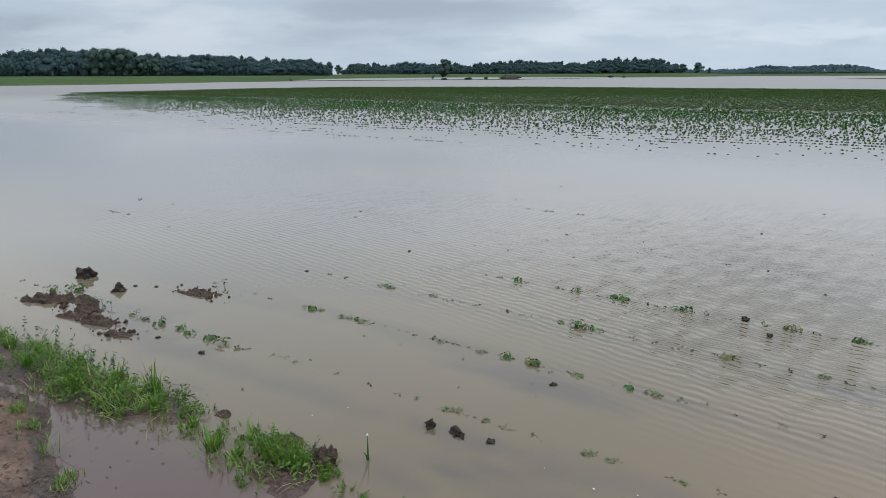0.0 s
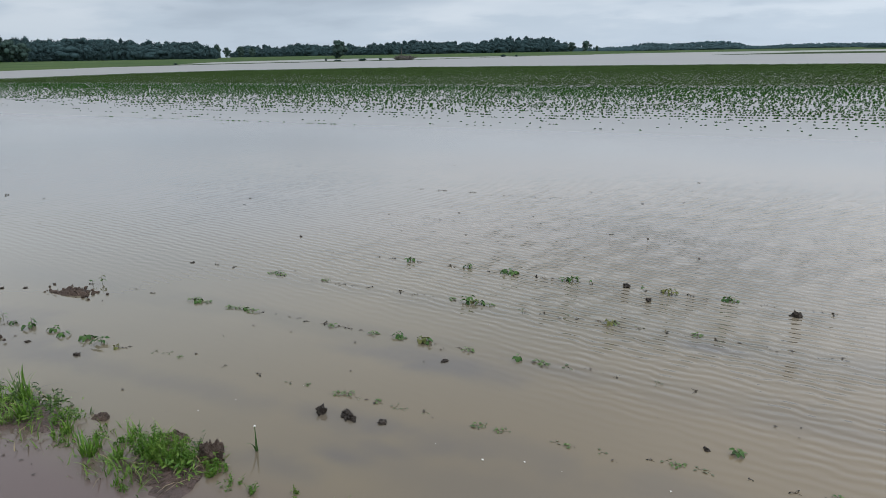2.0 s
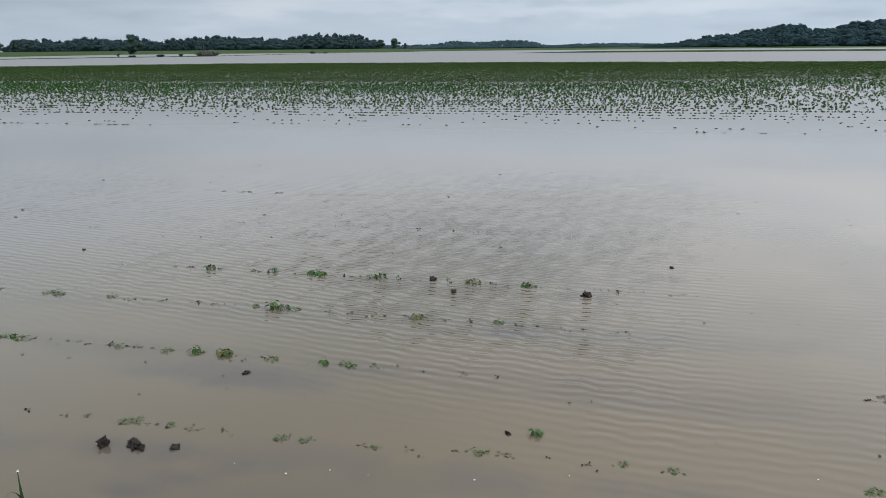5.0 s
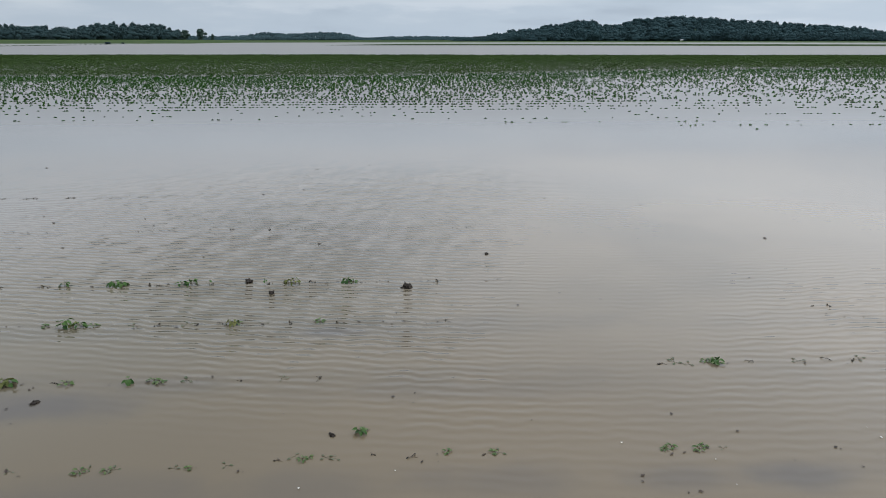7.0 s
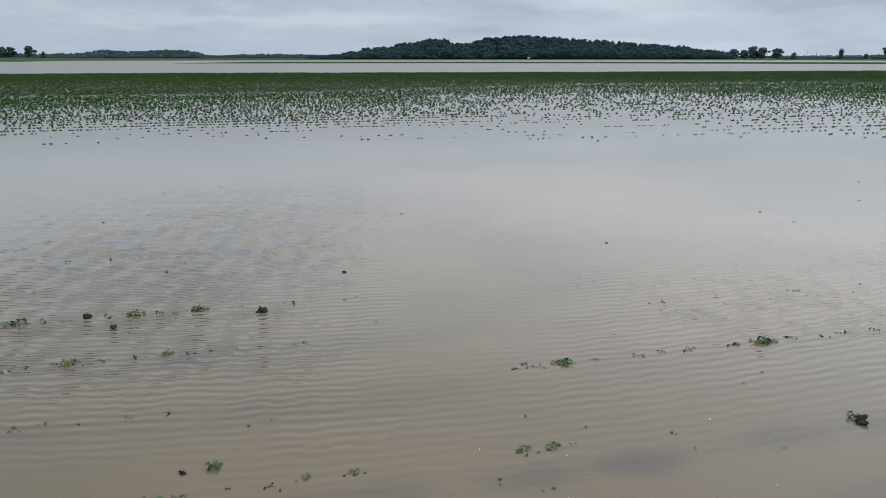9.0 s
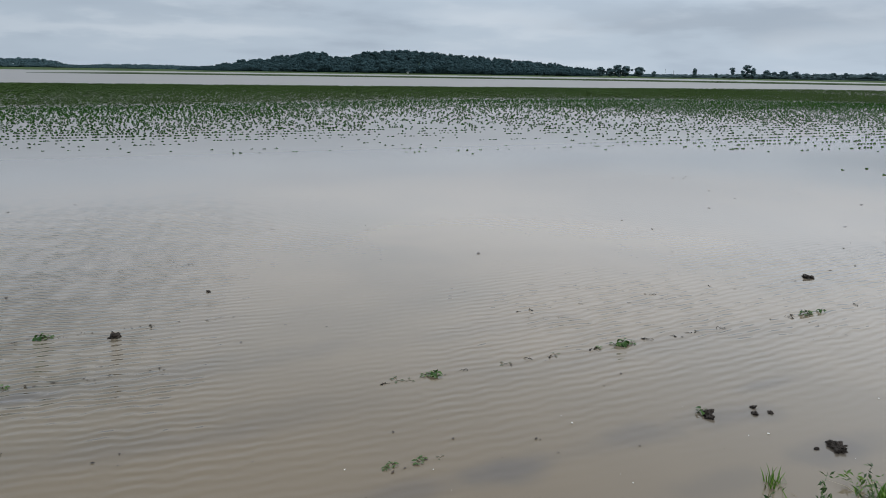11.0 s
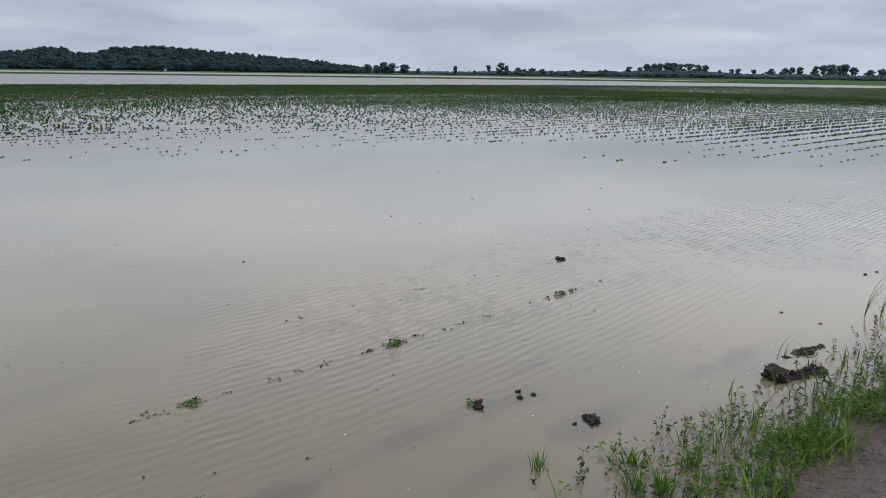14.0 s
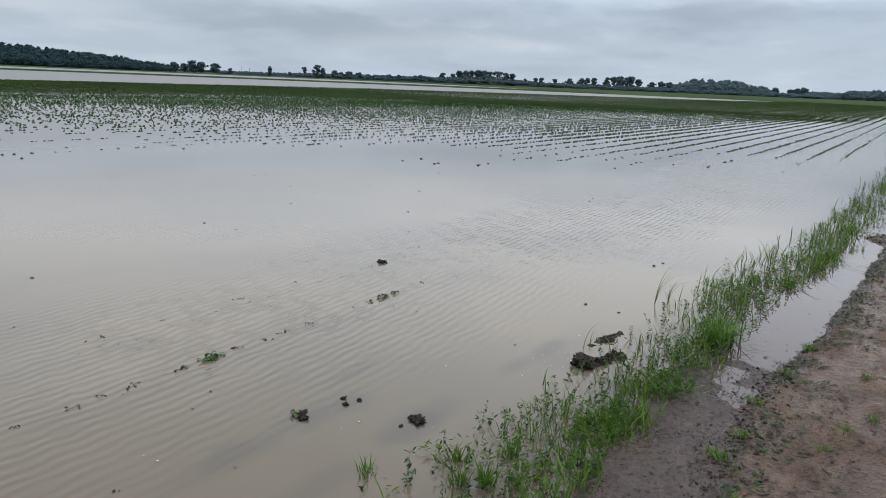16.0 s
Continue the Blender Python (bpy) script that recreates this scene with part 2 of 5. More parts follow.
    inner = math_node(t, "ADD", inner, math_node(t, "MULTIPLY", math_node(t, "MAXIMUM", math_node(t, "MINIMUM", math_node(t, "SUBTRACT", x, 0.2), 0.0), -2.6), 0.52))
    near = math_node(t, "MULTIPLY", span(t, inner, 4.1, 6.0), span(t, y, 14.0, 6.5))
    near = math_node(t, "MULTIPLY", near, math_node(t, "ADD", math_node(t, "MULTIPLY", span(t, x, -5.0, -1.2), 0.72), 0.28))
    windy = math_node(t, "MULTIPLY", near, math_node(t, "ADD", math_node(t, "MULTIPLY", lanes, 0.4), 0.6))
    lane = math_node(t, "SUBTRACT", math_node(t, "SUBTRACT", x, 1.25), math_node(t, "MULTIPLY", math_node(t, "SUBTRACT", y, 6.0), 0.295))
    lane = math_node(t, "DIVIDE", math_node(t, "ABSOLUTE", lane), math_node(t, "MAXIMUM", math_node(t, "MULTIPLY", math_node(t, "SUBTRACT", y, 2.0), 0.26), 0.3))
    calm = math_node(t, "MULTIPLY", span(t, math_node(t, "ADD", lane, math_node(t, "MULTIPLY", math_node(t, "SUBTRACT", lumps, 0.5), 0.5)), 1.25, 0.3), span(t, y, 4.6, 6.2))
    windy = math_node(t, "MULTIPLY", windy, math_node(t, "SUBTRACT", 1.0, math_node(t, "MULTIPLY", calm, 0.90)))
    windy = math_node(t, "ADD", windy, 0.02)
    windy = math_node(t, "MULTIPLY", windy, math_node(t, "SUBTRACT", 1.0, math_node(t, "MULTIPLY", span(t, x, 1.5, 3.0), math_node(t, "ADD", math_node(t, "MULTIPLY", span(t, y, 5.6, 8.0), 0.60), 0.30))))
    # cat's paws farther out
    paws = math_node(t, "MULTIPLY", math_node(t, "MULTIPLY", span(t, y, 14.5, 10.5), span(t, y, 6.5, 9.0)), span(t, x, 2.4, -0.4))
    paws = math_node(t, "MULTIPLY", paws, span(t, noise_at(t, 1.0, 2.0, 0.5, (0.5, 0.9, 1.0), 20.0), 0.20, 0.75))
    gust = noise_at(t, 1.0, 2.0, 0.5, (9.0, 15.0, 1.0), 4.0, (2.0, 5.0, 0.0))
    bump(t, b, math_node(t, "ADD", math_node(t, "MULTIPLY", height, windy), math_node(t, "MULTIPLY", math_node(t, "MULTIPLY", gust, paws), 0.45)), 1.0, 0.0082)
    # open water far off is ruffled all over
    apart = math_node(t, "SQRT", math_node(t, "ADD", math_node(t, "MULTIPLY", x, x), math_node(t, "MULTIPLY", y, y)))
    sheen = math_node(t, "ADD", math_node(t, "MULTIPLY", span(t, apart, 55.0, 90.0), 0.17), math_node(t, "MULTIPLY", span(t, y, 11.0, 21.0), 0.31))
    t.links.new(math_node(t, "ADD", sheen, math_node(t, "ADD", math_node(t, "MULTIPLY", windy, 0.07), 0.03)), b.inputs["Roughness"])
    return m


def soil_material(name, dark, light, wet=0.45, grain=1.0, dry=0.85, shine=0.3, relief=0.032):
    m, t, b = material(name, 0.7)
    b.inputs["Specular IOR Level"].default_value = shine
    coarse, fine = noise_at(t, 1.6, 5.0, 0.6), noise_at(t, 38.0 * grain, 5.0, 0.65)
    middle = noise_at(t, 8.0 * grain, 4.0, 0.6, (0.6, 1.4, 1.0))
    mixed = math_node(t, "ADD", math_node(t, "MULTIPLY", math_node(t, "ADD", coarse, middle), 0.36), math_node(t, "MULTIPLY", fine, 0.28))
    t.links.new(ramp(t, mixed, [(0.39, dark), (0.50, tuple((p + q) / 2 for p, q in zip(dark, light))), (0.60, light)]), b.inputs["Base Color"])
    t.links.new(ramp(t, noise_at(t, 2.3, 3.0), [(0.40, (wet,) * 3), (0.62, (dry,) * 3)]), b.inputs["Roughness"])
    bump(t, b, math_node(t, "ADD", fine, math_node(t, "MULTIPLY", noise_at(t, 11.0, 4.0), 2.4)), 1.0, relief)
    return m


def leaf_material(name, a, bcol, rough=0.5, thin=0.25, per_object=False, shine=0.2, patch=30.0):
    m, t, b = material(name, rough)
    b.inputs["Specular IOR Level"].default_value = shine
    if per_object:
        pick = t.nodes.new("ShaderNodeObjectInfo").outputs["Random"]
    else:
        pick = t.nodes.new("ShaderNodeNewGeometry").outputs["Random Per Island"]
    blot = span(t, noise_at(t, patch, 3.0), 0.25, 0.75)
    col = blend(t, pick, a, bcol)
    dark = tuple(c * 0.55 for c in a)
    t.links.new(blend(t, math_node(t, "MULTIPLY", blot, 0.5), col, dark), b.inputs["Base Color"])
    if thin:
        through_leaf = t.nodes.new("ShaderNodeBsdfTranslucent")
        t.links.new(col, through_leaf.inputs[0])
        mix = t.nodes.new("ShaderNodeMixShader")
        mix.inputs[0].default_value = thin
        t.links.new(b.outputs[0], mix.inputs[1])
        t.links.new(through_leaf.outputs[0], mix.inputs[2])
        t.links.new(mix.outputs[0], t.nodes["Material Output"].inputs[0])
    return m


def land_material(name, a, bcol, scale):
    m, t, b = material(name, 0.95)
    b.inputs["Specular IOR Level"].default_value = 0.03
    mixed = math_node(t, "ADD", math_node(t, "MULTIPLY", noise_at(t, scale, 4.0), 0.6), math_node(t, "MULTIPLY", noise_at(t, scale * 12, 3.0), 0.4))
    t.links.new(ramp(t, mixed, [(0.36, a), (0.64, bcol)]), b.inputs["Base Color"])
    return m


def bark_material(name, col):
    m, t, b = material(name, 0.85)
    g = noise_at(t, 6.0, 4.0, 0.6, (3, 3, 0.5))
    t.links.new(ramp(t, g, [(0.3, tuple(c * 0.6 for c in col)), (0.7, col)]), b.inputs["Base Color"])
    bump(t, b, g, 0.6, 0.02)
    return m


WATER = water_material()
ROAD = soil_material("wet_road_mud", (0.050, 0.029, 0.020), (0.175, 0.108, 0.074), 0.32, 1.0, 0.75, 0.4)
WETMUD = soil_material("wet_mud_film", (0.030, 0.020, 0.017), (0.074, 0.048, 0.040), 0.16, 1.0, 0.48, 0.32, 0.014)
CLOD = soil_material("dark_clod_soil", (0.017, 0.013, 0.010), (0.058, 0.045, 0.035), 0.8, 1.6)
REDCLOD = soil_material("brown_clod_soil", (0.032, 0.022, 0.017), (0.105, 0.072, 0.054), 0.8, 1.6)
BED = soil_material("drowned_field_soil", (0.09, 0.075, 0.06), (0.18, 0.15, 0.12), 0.5)
FIELD = land_material("far_field_grass", (0.026, 0.050, 0.018), (0.052, 0.078, 0.028), 0.03)
BANK = land_material("levee_grass", (0.018, 0.034, 0.012), (0.038, 0.058, 0.022), 0.15)
CROP = leaf_material("crop_leaf", (0.016, 0.055, 0.013), (0.062, 0.155, 0.028), 0.85, 0.25, shine=0.02)
CROPDARK = leaf_material("dense_crop_leaf", (0.050, 0.084, 0.028), (0.060, 0.102, 0.032), 0.95, 0.15, shine=0.01)
GRASS = leaf_material("verge_grass", (0.056, 0.128, 0.018), (0.165, 0.258, 0.046), 0.5, 0.3)
LUSHLEAF = leaf_material("lush_weed_leaf", (0.045, 0.120, 0.014), (0.120, 0.225, 0.034), 0.5, 0.35)
TUFT = leaf_material("tuft_grass", (0.050, 0.125, 0.014), (0.130, 0.235, 0.032), 0.5, 0.3)
WEED = leaf_material("weed_leaf", (0.026, 0.058, 0.018), (0.095, 0.150, 0.045), 0.5, 0.25)
STRAW = leaf_material("dead_grass", (0.16, 0.125, 0.070), (0.30, 0.250, 0.150), 0.7, 0.2)
LITTER = leaf_material("dark_plant_litter", (0.020, 0.015, 0.012), (0.075, 0.055, 0.040), 0.6, 0.0)
PALE = leaf_material("floating_petal", (0.55, 0.54, 0.50), (0.78, 0.77, 0.72), 0.5, 0.2)
SEEDLEAF = leaf_material("seedling_leaf", (0.024, 0.070, 0.014), (0.074, 0.145, 0.033), 0.5, 0.25, True)
YELLOWLEAF = leaf_material("yellowing_leaf", (0.090, 0.110, 0.028), (0.170, 0.165, 0.055), 0.5, 0.25, True)
DROWNLEAF = leaf_material("silted_leaf", (0.070, 0.095, 0.045), (0.150, 0.145, 0.100), 0.5, 0.15, True)
PALELEAF = leaf_material("drowned_green_leaf", (0.050, 0.100, 0.026), (0.120, 0.165, 0.060), 0.5, 0.2, True)
DEADLEAF = leaf_material("rotten_leaf", (0.014, 0.013, 0.010), (0.050, 0.045, 0.034), 0.6, 0.1, True)
STEM = bark_material("plant_stem", (0.10, 0.105, 0.055))
BARK = bark_material("tree_bark", (0.085, 0.072, 0.060))
# a blue-grey haze tint is mixed into the wood and hill leaf colours
WOODS = leaf_material("hazed_woodland_leaf", (0.030, 0.054, 0.056), (0.042, 0.068, 0.069), 0.9, 0.45, shine=0.02, patch=0.09)
# far ridge: strong blue distance haze painted into the leaf colour
FARWOODS = leaf_material("distant_hazed_leaf", (0.060, 0.104, 0.118), (0.080, 0.128, 0.138), 0.9, 0.45, shine=0.02, patch=0.09)
HILLWOODS = leaf_material("hill_hazed_leaf", (0.029, 0.055, 0.061), (0.038, 0.068, 0.072), 0.9, 0.45, shine=0.02, patch=0.09)
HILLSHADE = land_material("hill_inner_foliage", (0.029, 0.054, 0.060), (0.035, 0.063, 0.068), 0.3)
# far single trees: pale blue haze painted into leaf and core colours
TREELEAF = leaf_material("hazed_tree_leaf", (0.076, 0.118, 0.130), (0.098, 0.142, 0.152), 0.9, 0.45, shine=0.02, patch=3.0)
TREESHADE = land_material("tree_inner_shade", (0.062, 0.098, 0.108), (0.076, 0.114, 0.122), 3.0)
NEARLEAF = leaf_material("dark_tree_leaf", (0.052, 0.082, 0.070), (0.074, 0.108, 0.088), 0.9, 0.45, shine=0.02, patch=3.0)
NEARSHADE = land_material("dark_tree_inner_shade", (0.036, 0.060, 0.052), (0.048, 0.076, 0.064), 3.0)
# eastern woods: haze painted in as a paler, bluer base colour
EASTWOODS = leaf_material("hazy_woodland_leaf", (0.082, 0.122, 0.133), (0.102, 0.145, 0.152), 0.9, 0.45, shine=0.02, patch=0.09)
EASTSHADE = land_material("hazy_inner_shade", (0.070, 0.106, 0.116), (0.086, 0.124, 0.132), 0.3)
# core colours a step darker than the leaves: crown shade put into colour
SHADE = land_material("inner_shade", (0.025, 0.046, 0.049), (0.033, 0.056, 0.058), 0.8)
FARSHADE = land_material("distant_inner_shade", (0.046, 0.080, 0.090), (0.060, 0.098, 0.106), 0.2)
BRUSH = bark_material("weathered_brush", (0.075, 0.068, 0.058))
PAINT = bark_material("weathered_white_paint", (0.72, 0.72, 0.70))
ROOF = bark_material("grey_roof_metal", (0.26, 0.28, 0.30))

# ---------------------------------------------------------------- helpers


def part(name, bm, mat, parent=None, label=""):
    """Links a bmesh as one mesh object, under a thing if given."""
    me = bpy.data.meshes.new(name)
    bm.to_mesh(me)
    bm.free()
    me.materials.append(mat)
    ob = new(name, me)
    ob.parent = parent
    return tagged(ob, label)


def mesh_of(name, verts, faces, mats, index=None, smooth=False):
    """A mesh object from arrays; faces are rows of 3 or 4."""
    faces = np.asarray(faces)
    me = bpy.data.meshes.new(name)
    n, k = faces.shape
    me.vertices.add(len(verts))
    me.vertices.foreach_set("co", np.asarray(verts, np.float32).ravel())
    me.loops.add(n * k)
    me.loops.foreach_set("vertex_index", faces.astype(np.int32).ravel())
    me.polygons.add(n)
    me.polygons.foreach_set("loop_start", np.arange(0, n * k, k, dtype=np.int32))
    me.polygons.foreach_set("loop_total", np.full(n, k, dtype=np.int32))
    for m in mats if isinstance(mats, (list, tuple)) else [mats]:
        me.materials.append(m)
    if index is not None:
        me.polygons.foreach_set("material_index", np.asarray(index, np.int32))
    if smooth:
        me.polygons.foreach_set("use_smooth", np.ones(n, dtype=bool))
    me.update(calc_edges=True)
    me.validate()
    return new(name, me)


def value_noise(x, y, seed=0):
    """Smooth lattice noise, 0 to 1, for arrays."""
    grid = np.random.default_rng(seed).random((256, 256))
    xi, yi = np.floor(x).astype(int), np.floor(y).astype(int)
    u, v = x - xi, y - yi
    u, v = u * u * (3 - 2 * u), v * v * (3 - 2 * v)
    g = lambda a, b: grid[a % 256, b % 256]
    return (g(xi, yi) * (1 - u) + g(xi + 1, yi) * u) * (1 - v) + (g(xi, yi + 1) * (1 - u) + g(xi + 1, yi + 1) * u) * v


def smooth_step(a, b, v):
    u = np.clip((v - a) / (b - a), 0, 1)
    return u * u * (3 - 2 * u)


def line(points):
    """A piecewise straight function of the first number."""
    p = np.array(points, float)
    return lambda v: np.interp(v, p[:, 0], p[:, 1])


# ---------------------------------------------------------------- plan
verge_front = line([(-30, 3.6), (-6, 3.97), (-4, 4.05), (2.5, 4.1), (3.5, 3.88), (4.8, 3.80), (6.7, 3.76), (9.7, 3.52), (13.5, 3.3), (21, 3.0), (60, 1.8)])
verge_back = line([(-30, 2.9), (-6, 3.42), (-4, 3.66), (-2.6, 3.66), (0, 3.4), (3.1, 3.2), (4.5, 3.1), (6.3, 3.06), (9.5, 2.82), (13.8, 2.62), (60, 1.2)])
road_edge = line([(-30, 3.0), (-6, 3.42), (-4.15, 3.55), (-3.7, 3.3), (-3.2, 3.15), (-1, 2.9), (3.4, 2.72), (4.7, 2.78), (6, 2.6), (8.2, 2.48), (10.5, 2.38), (10.9, 2.62), (11.6, 2.30), (60, 0.9)])
crop_front = line([(-70, 38), (-62, 33.5), (-50, 27), (-36, 21.3), (-26, 20.2), (-16, 19.2), (-8, 19.6), (0, 20.0), (5, 19.8), (9, 18.4), (12, 15.6), (15.5, 13.0), (18, 10.4), (22, 7.2), (25.5, 4.7), (40, 3.9), (400, 3.3)])
crop_dense = line([(-70, 39), (-62, 38.5), (-45, 38.5), (-28, 38.5), (-10, 37.2), (0, 37.8), (8, 41.5), (20, 45), (36, 45), (48, 39), (53, 30), (58.6, 23), (62.5, 17.5), (64, 12.4), (68, 8.6), (76, 6), (100, 4.6), (400, 4.2)])
crop_back = line([(-74, 40), (-72, 58), (-66, 74), (-44, 85), (-12, 85), (34, 80), (65, 79), (90, 80), (120, 68), (140, 58), (160, 48), (180, 40), (200, 38), (250, 36), (400, 34)])
shore = line([(-180, 130), (-90, 140), (-70, 145), (-62, 148), (-58, 156), (-54, 170), (-49, 200), (-46, 230), (-44, 300), (-35, 400), (-28, 390), (-16, 370), (-12, 480), (0, 500), (20, 520), (35, 550), (41, 540), (53, 470), (62, 340), (70, 280), (80, 240), (90, 220), (180, 150)])
west_levee = line([(-50, 198), (-44.5, 212), (-36, 226), (-29.4, 233), (-24, 280), (-19, 350)])
hill_top = line([(5, 0), (9, 5), (14, 11), (19, 16), (23, 15), (28, 10), (33, 4), (36, 0)])


def ground_height(x, y):
    far, az = np.hypot(x, y - 2), np.degrees(np.arctan2(x, y - 2))
    rough = (value_noise(x * 2.2, y * 2.2, 1) - 0.5) * 0.022 + (value_noise(x * 7, y * 7, 2) - 0.5) * 0.036 + (value_noise(x * 19, y * 19, 3) - 0.5) * 0.022
    # dirt road on the near side, sloping into the rut puddle
    inland = road_edge(x) - y
    floor = np.interp(x, [-5, -2.5, 2.4, 3.2, 4.1, 5.3, 6.4], [-0.016, -0.012, 0.004, 0.011, 0.008, -0.003, -0.04])
    road = np.clip(inland * 0.13, floor, 0.13) + rough * np.where(inland > 0.18, 1.0, 0.32) + 0.020 * np.exp(-((inland - 0.08) / 0.07) ** 2)
    # verge: a low bank, drier to the west
    mid, half = (verge_front(x) + verge_back(x)) / 2, (verge_front(x) - verge_back(x)) / 2 + 0.06
    bank = np.clip(1 - ((y - mid) / half) ** 2, -1, 1)
    verge = -0.045 + np.maximum(bank, 0) * np.interp(x, [-4.2, -3.5, -3.3, -3.0, -2.85, -2.45, -2.25, -1.6, 3], [0.10, 0.06, 0.032, 0.028, 0.052, 0.052, 0.022, 0.005, -0.004]) + rough * 0.8 * (bank > 0)
    # drowned field: ridged rows, rising to dry land where the crop stands thick
    e = np.clip((y - crop_front(x)) / np.maximum(crop_dense(x) - crop_front(x), 1.0), 0, 1.3)
    bed = -0.16 + 0.02 * np.cos((y - ROW_A) * 2 * np.pi / ROW) + 0.135 * np.minimum(e, 1)
    inside = (y < crop_back(x) + 2) & (far < 420)
    bed = np.where(inside, bed, -0.25)
    z = np.where(inland > -0.55, np.maximum(road, np.where(y > mid - half, verge, -1)), np.where(y < verge_front(x) + 0.2, verge, bed))
    z = np.where(far > 60, np.where(y < 1.5, 0.12, np.where(inside, bed, -0.25)), z)
    # far shore, levees, hills
    land = smooth_step(0, 14, far - shore(az))
    z = np.maximum(z, np.where(far > 100, -0.25 + land * 0.55, -9))
    z = np.maximum(z, np.where((far > 100) & (az > -52) & (az < -19), -0.25 + 0.42 * np.clip(1.5 - np.abs(far - west_levee(az)) / 3.0, 0, 1), -9))
    z = np.maximum(z, np.where((far > 100) & (az > -7) & (az < 100), -0.25 + np.interp(az, [-7, 0], [0.2, 0.68]) * np.clip(1.8 - np.abs(far - 250) / 7.0, 0, 1), -9))
    z = z + np.where(far > 100, smooth_step(shore(az) + 10, 640, far) * 1.5 * (1 - smooth_step(-16, -12, az)), 0)
    hill = np.where((az > 5) & (az < 36), hill_top(az), 0) * smooth_step(880, 1030, far)
    return z + hill


def build_ground():
    turns = np.radians(np.concatenate([np.linspace(-76, 100, 560), np.linspace(100, 284, 62)[1:-1]]))
    rings = np.concatenate([[0.0, 0.004, 0.12], 0.35 * np.exp(np.linspace(0, math.log(4600 / 0.35), 620))])
    r, a = np.meshgrid(rings[1:], turns, indexing="ij")
    x, y = r * np.sin(a), 2 + r * np.cos(a)
    z = ground_height(x, y)
    n, k = r.shape
    verts = np.stack([x, y, z], -1).reshape(-1, 3)
    i, j = np.meshgrid(np.arange(n - 1), np.arange(k), indexing="ij")
    j2 = (j + 1) % k
    quads = np.stack([i * k + j, i * k + j2, (i + 1) * k + j2, (i + 1) * k + j], -1).reshape(-1, 4)
    c = verts[quads].mean(1)
    far, az = np.hypot(c[:, 0], c[:, 1] - 2), np.degrees(np.arctan2(c[:, 0], c[:, 1] - 2))
    index = np.where(c[:, 1] < verge_front(c[:, 0]) + 0.15, 0, 1)
    index = np.where((far > 100) & (c[:, 2] > -0.2), 2, index)
    index = np.where((far > 100) & (far < shore(az) - 1) & (c[:, 1] > 90) & (c[:, 2] > -0.2), 3, index)
    inland = road_edge(c[:, 0]) - c[:, 1]
    index = np.where((far < 40) & (index == 0) & (inland + (value_noise(c[:, 0] * 3, c[:, 1] * 3, 12) - 0.5) * 0.16 < 0.06), 4, index)
    ob = mesh_of("ground", verts, quads[:, ::-1], [ROAD, BED, FIELD, BANK, WETMUD], index, True)
    return tagged(ob, "muddy dirt road and flooded field ground", "ground", kind="structure")


def build_water():
    """One level sheet, laid in rings that widen with distance."""
    rings = np.concatenate([[0.02], 0.5 * np.exp(np.linspace(0, math.log(4600 / 0.5), 44))])
    turns = np.radians(np.arange(0, 360, 5))
    r, a = np.meshgrid(rings, turns, indexing="ij")
    n, k = r.shape
    i, j = np.meshgrid(np.arange(n - 1), np.arange(k), indexing="ij")
    j2 = (j + 1) % k
    quads = np.stack([i * k + j, (i + 1) * k + j, (i + 1) * k + j2, i * k + j2], -1).reshape(-1, 4)
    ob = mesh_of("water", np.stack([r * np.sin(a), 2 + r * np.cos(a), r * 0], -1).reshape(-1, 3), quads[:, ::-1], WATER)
    return tagged(ob, "still muddy brown flood water over the field", "water", kind="structure")


# ---------------------------------------------------------------- foliage arrays


def leaf_quads(centre, size, rng, flat=0.5, fold=0.25, long=1.5):
    """Folded four-corner leaves at the given places: verts and quads. flat: 1 lies level, 0 any way."""
    n = len(centre)
    normal = rng.normal(size=(n, 3))
    normal[:, 2] = np.abs(normal[:, 2]) + flat * 3
    normal /= np.linalg.norm(normal, axis=1)[:, None]
    along = rng.normal(size=(n, 3))
    along -= normal * (along * normal).sum(1)[:, None]
    along /= np.linalg.norm(along, axis=1)[:, None]
    side = np.cross(normal, along)
    s = np.broadcast_to(np.asarray(size, float), (n,))[:, None]
    v = np.stack([centre - along * s * long / 2, centre + side * s / 2 + normal * s * fold, centre + along * s * long / 2, centre - side * s / 2 + normal * s * fold], 1)
    return v.reshape(-1, 3), np.arange(4 * n).reshape(-1, 4)


def blade_strips(root, height, width, lean, rng, bend=0.6):
    """Tapered, bending grass blades: three quads each, the last one nearly a point."""
    n = len(root)
    turn = rng.random(n) * 2 * np.pi
    out = np.stack([np.cos(turn), np.sin(turn), np.zeros(n)], 1)
    side = np.stack([-np.sin(turn), np.cos(turn), np.zeros(n)], 1)
    rows = []
    for u, w in ((0, 0.8), (0.38, 1.0), (0.72, 0.7), (1.0, 0.06)):
        droop = bend * u * u * u
        at = root + out * (height * (lean * u + droop * 0.8 * lean))[:, None] + np.array([0, 0, 1.0]) * (height * (u - droop * lean * 0.55))[:, None]
        rows += [at - side * (width * w / 2)[:, None], at + side * (width * w / 2)[:, None]]
    v = np.stack(rows, 1).reshape(-1, 3)
    base = (np.arange(n) * 8)[:, None]
    f = np.concatenate([base + np.array([[0, 1, 3, 2]]), base + np.array([[2, 3, 5, 4]]), base + np.array([[4, 5, 7, 6]])], 0)
    return v, f


def gather(chunks):
    """Joins (verts, faces) pairs into one."""
    vs, fs, k = [], [], 0
    for v, f in chunks:
        vs.append(v)
        fs.append(f + k)
        k += len(v)
    return np.concatenate(vs), np.concatenate(fs)


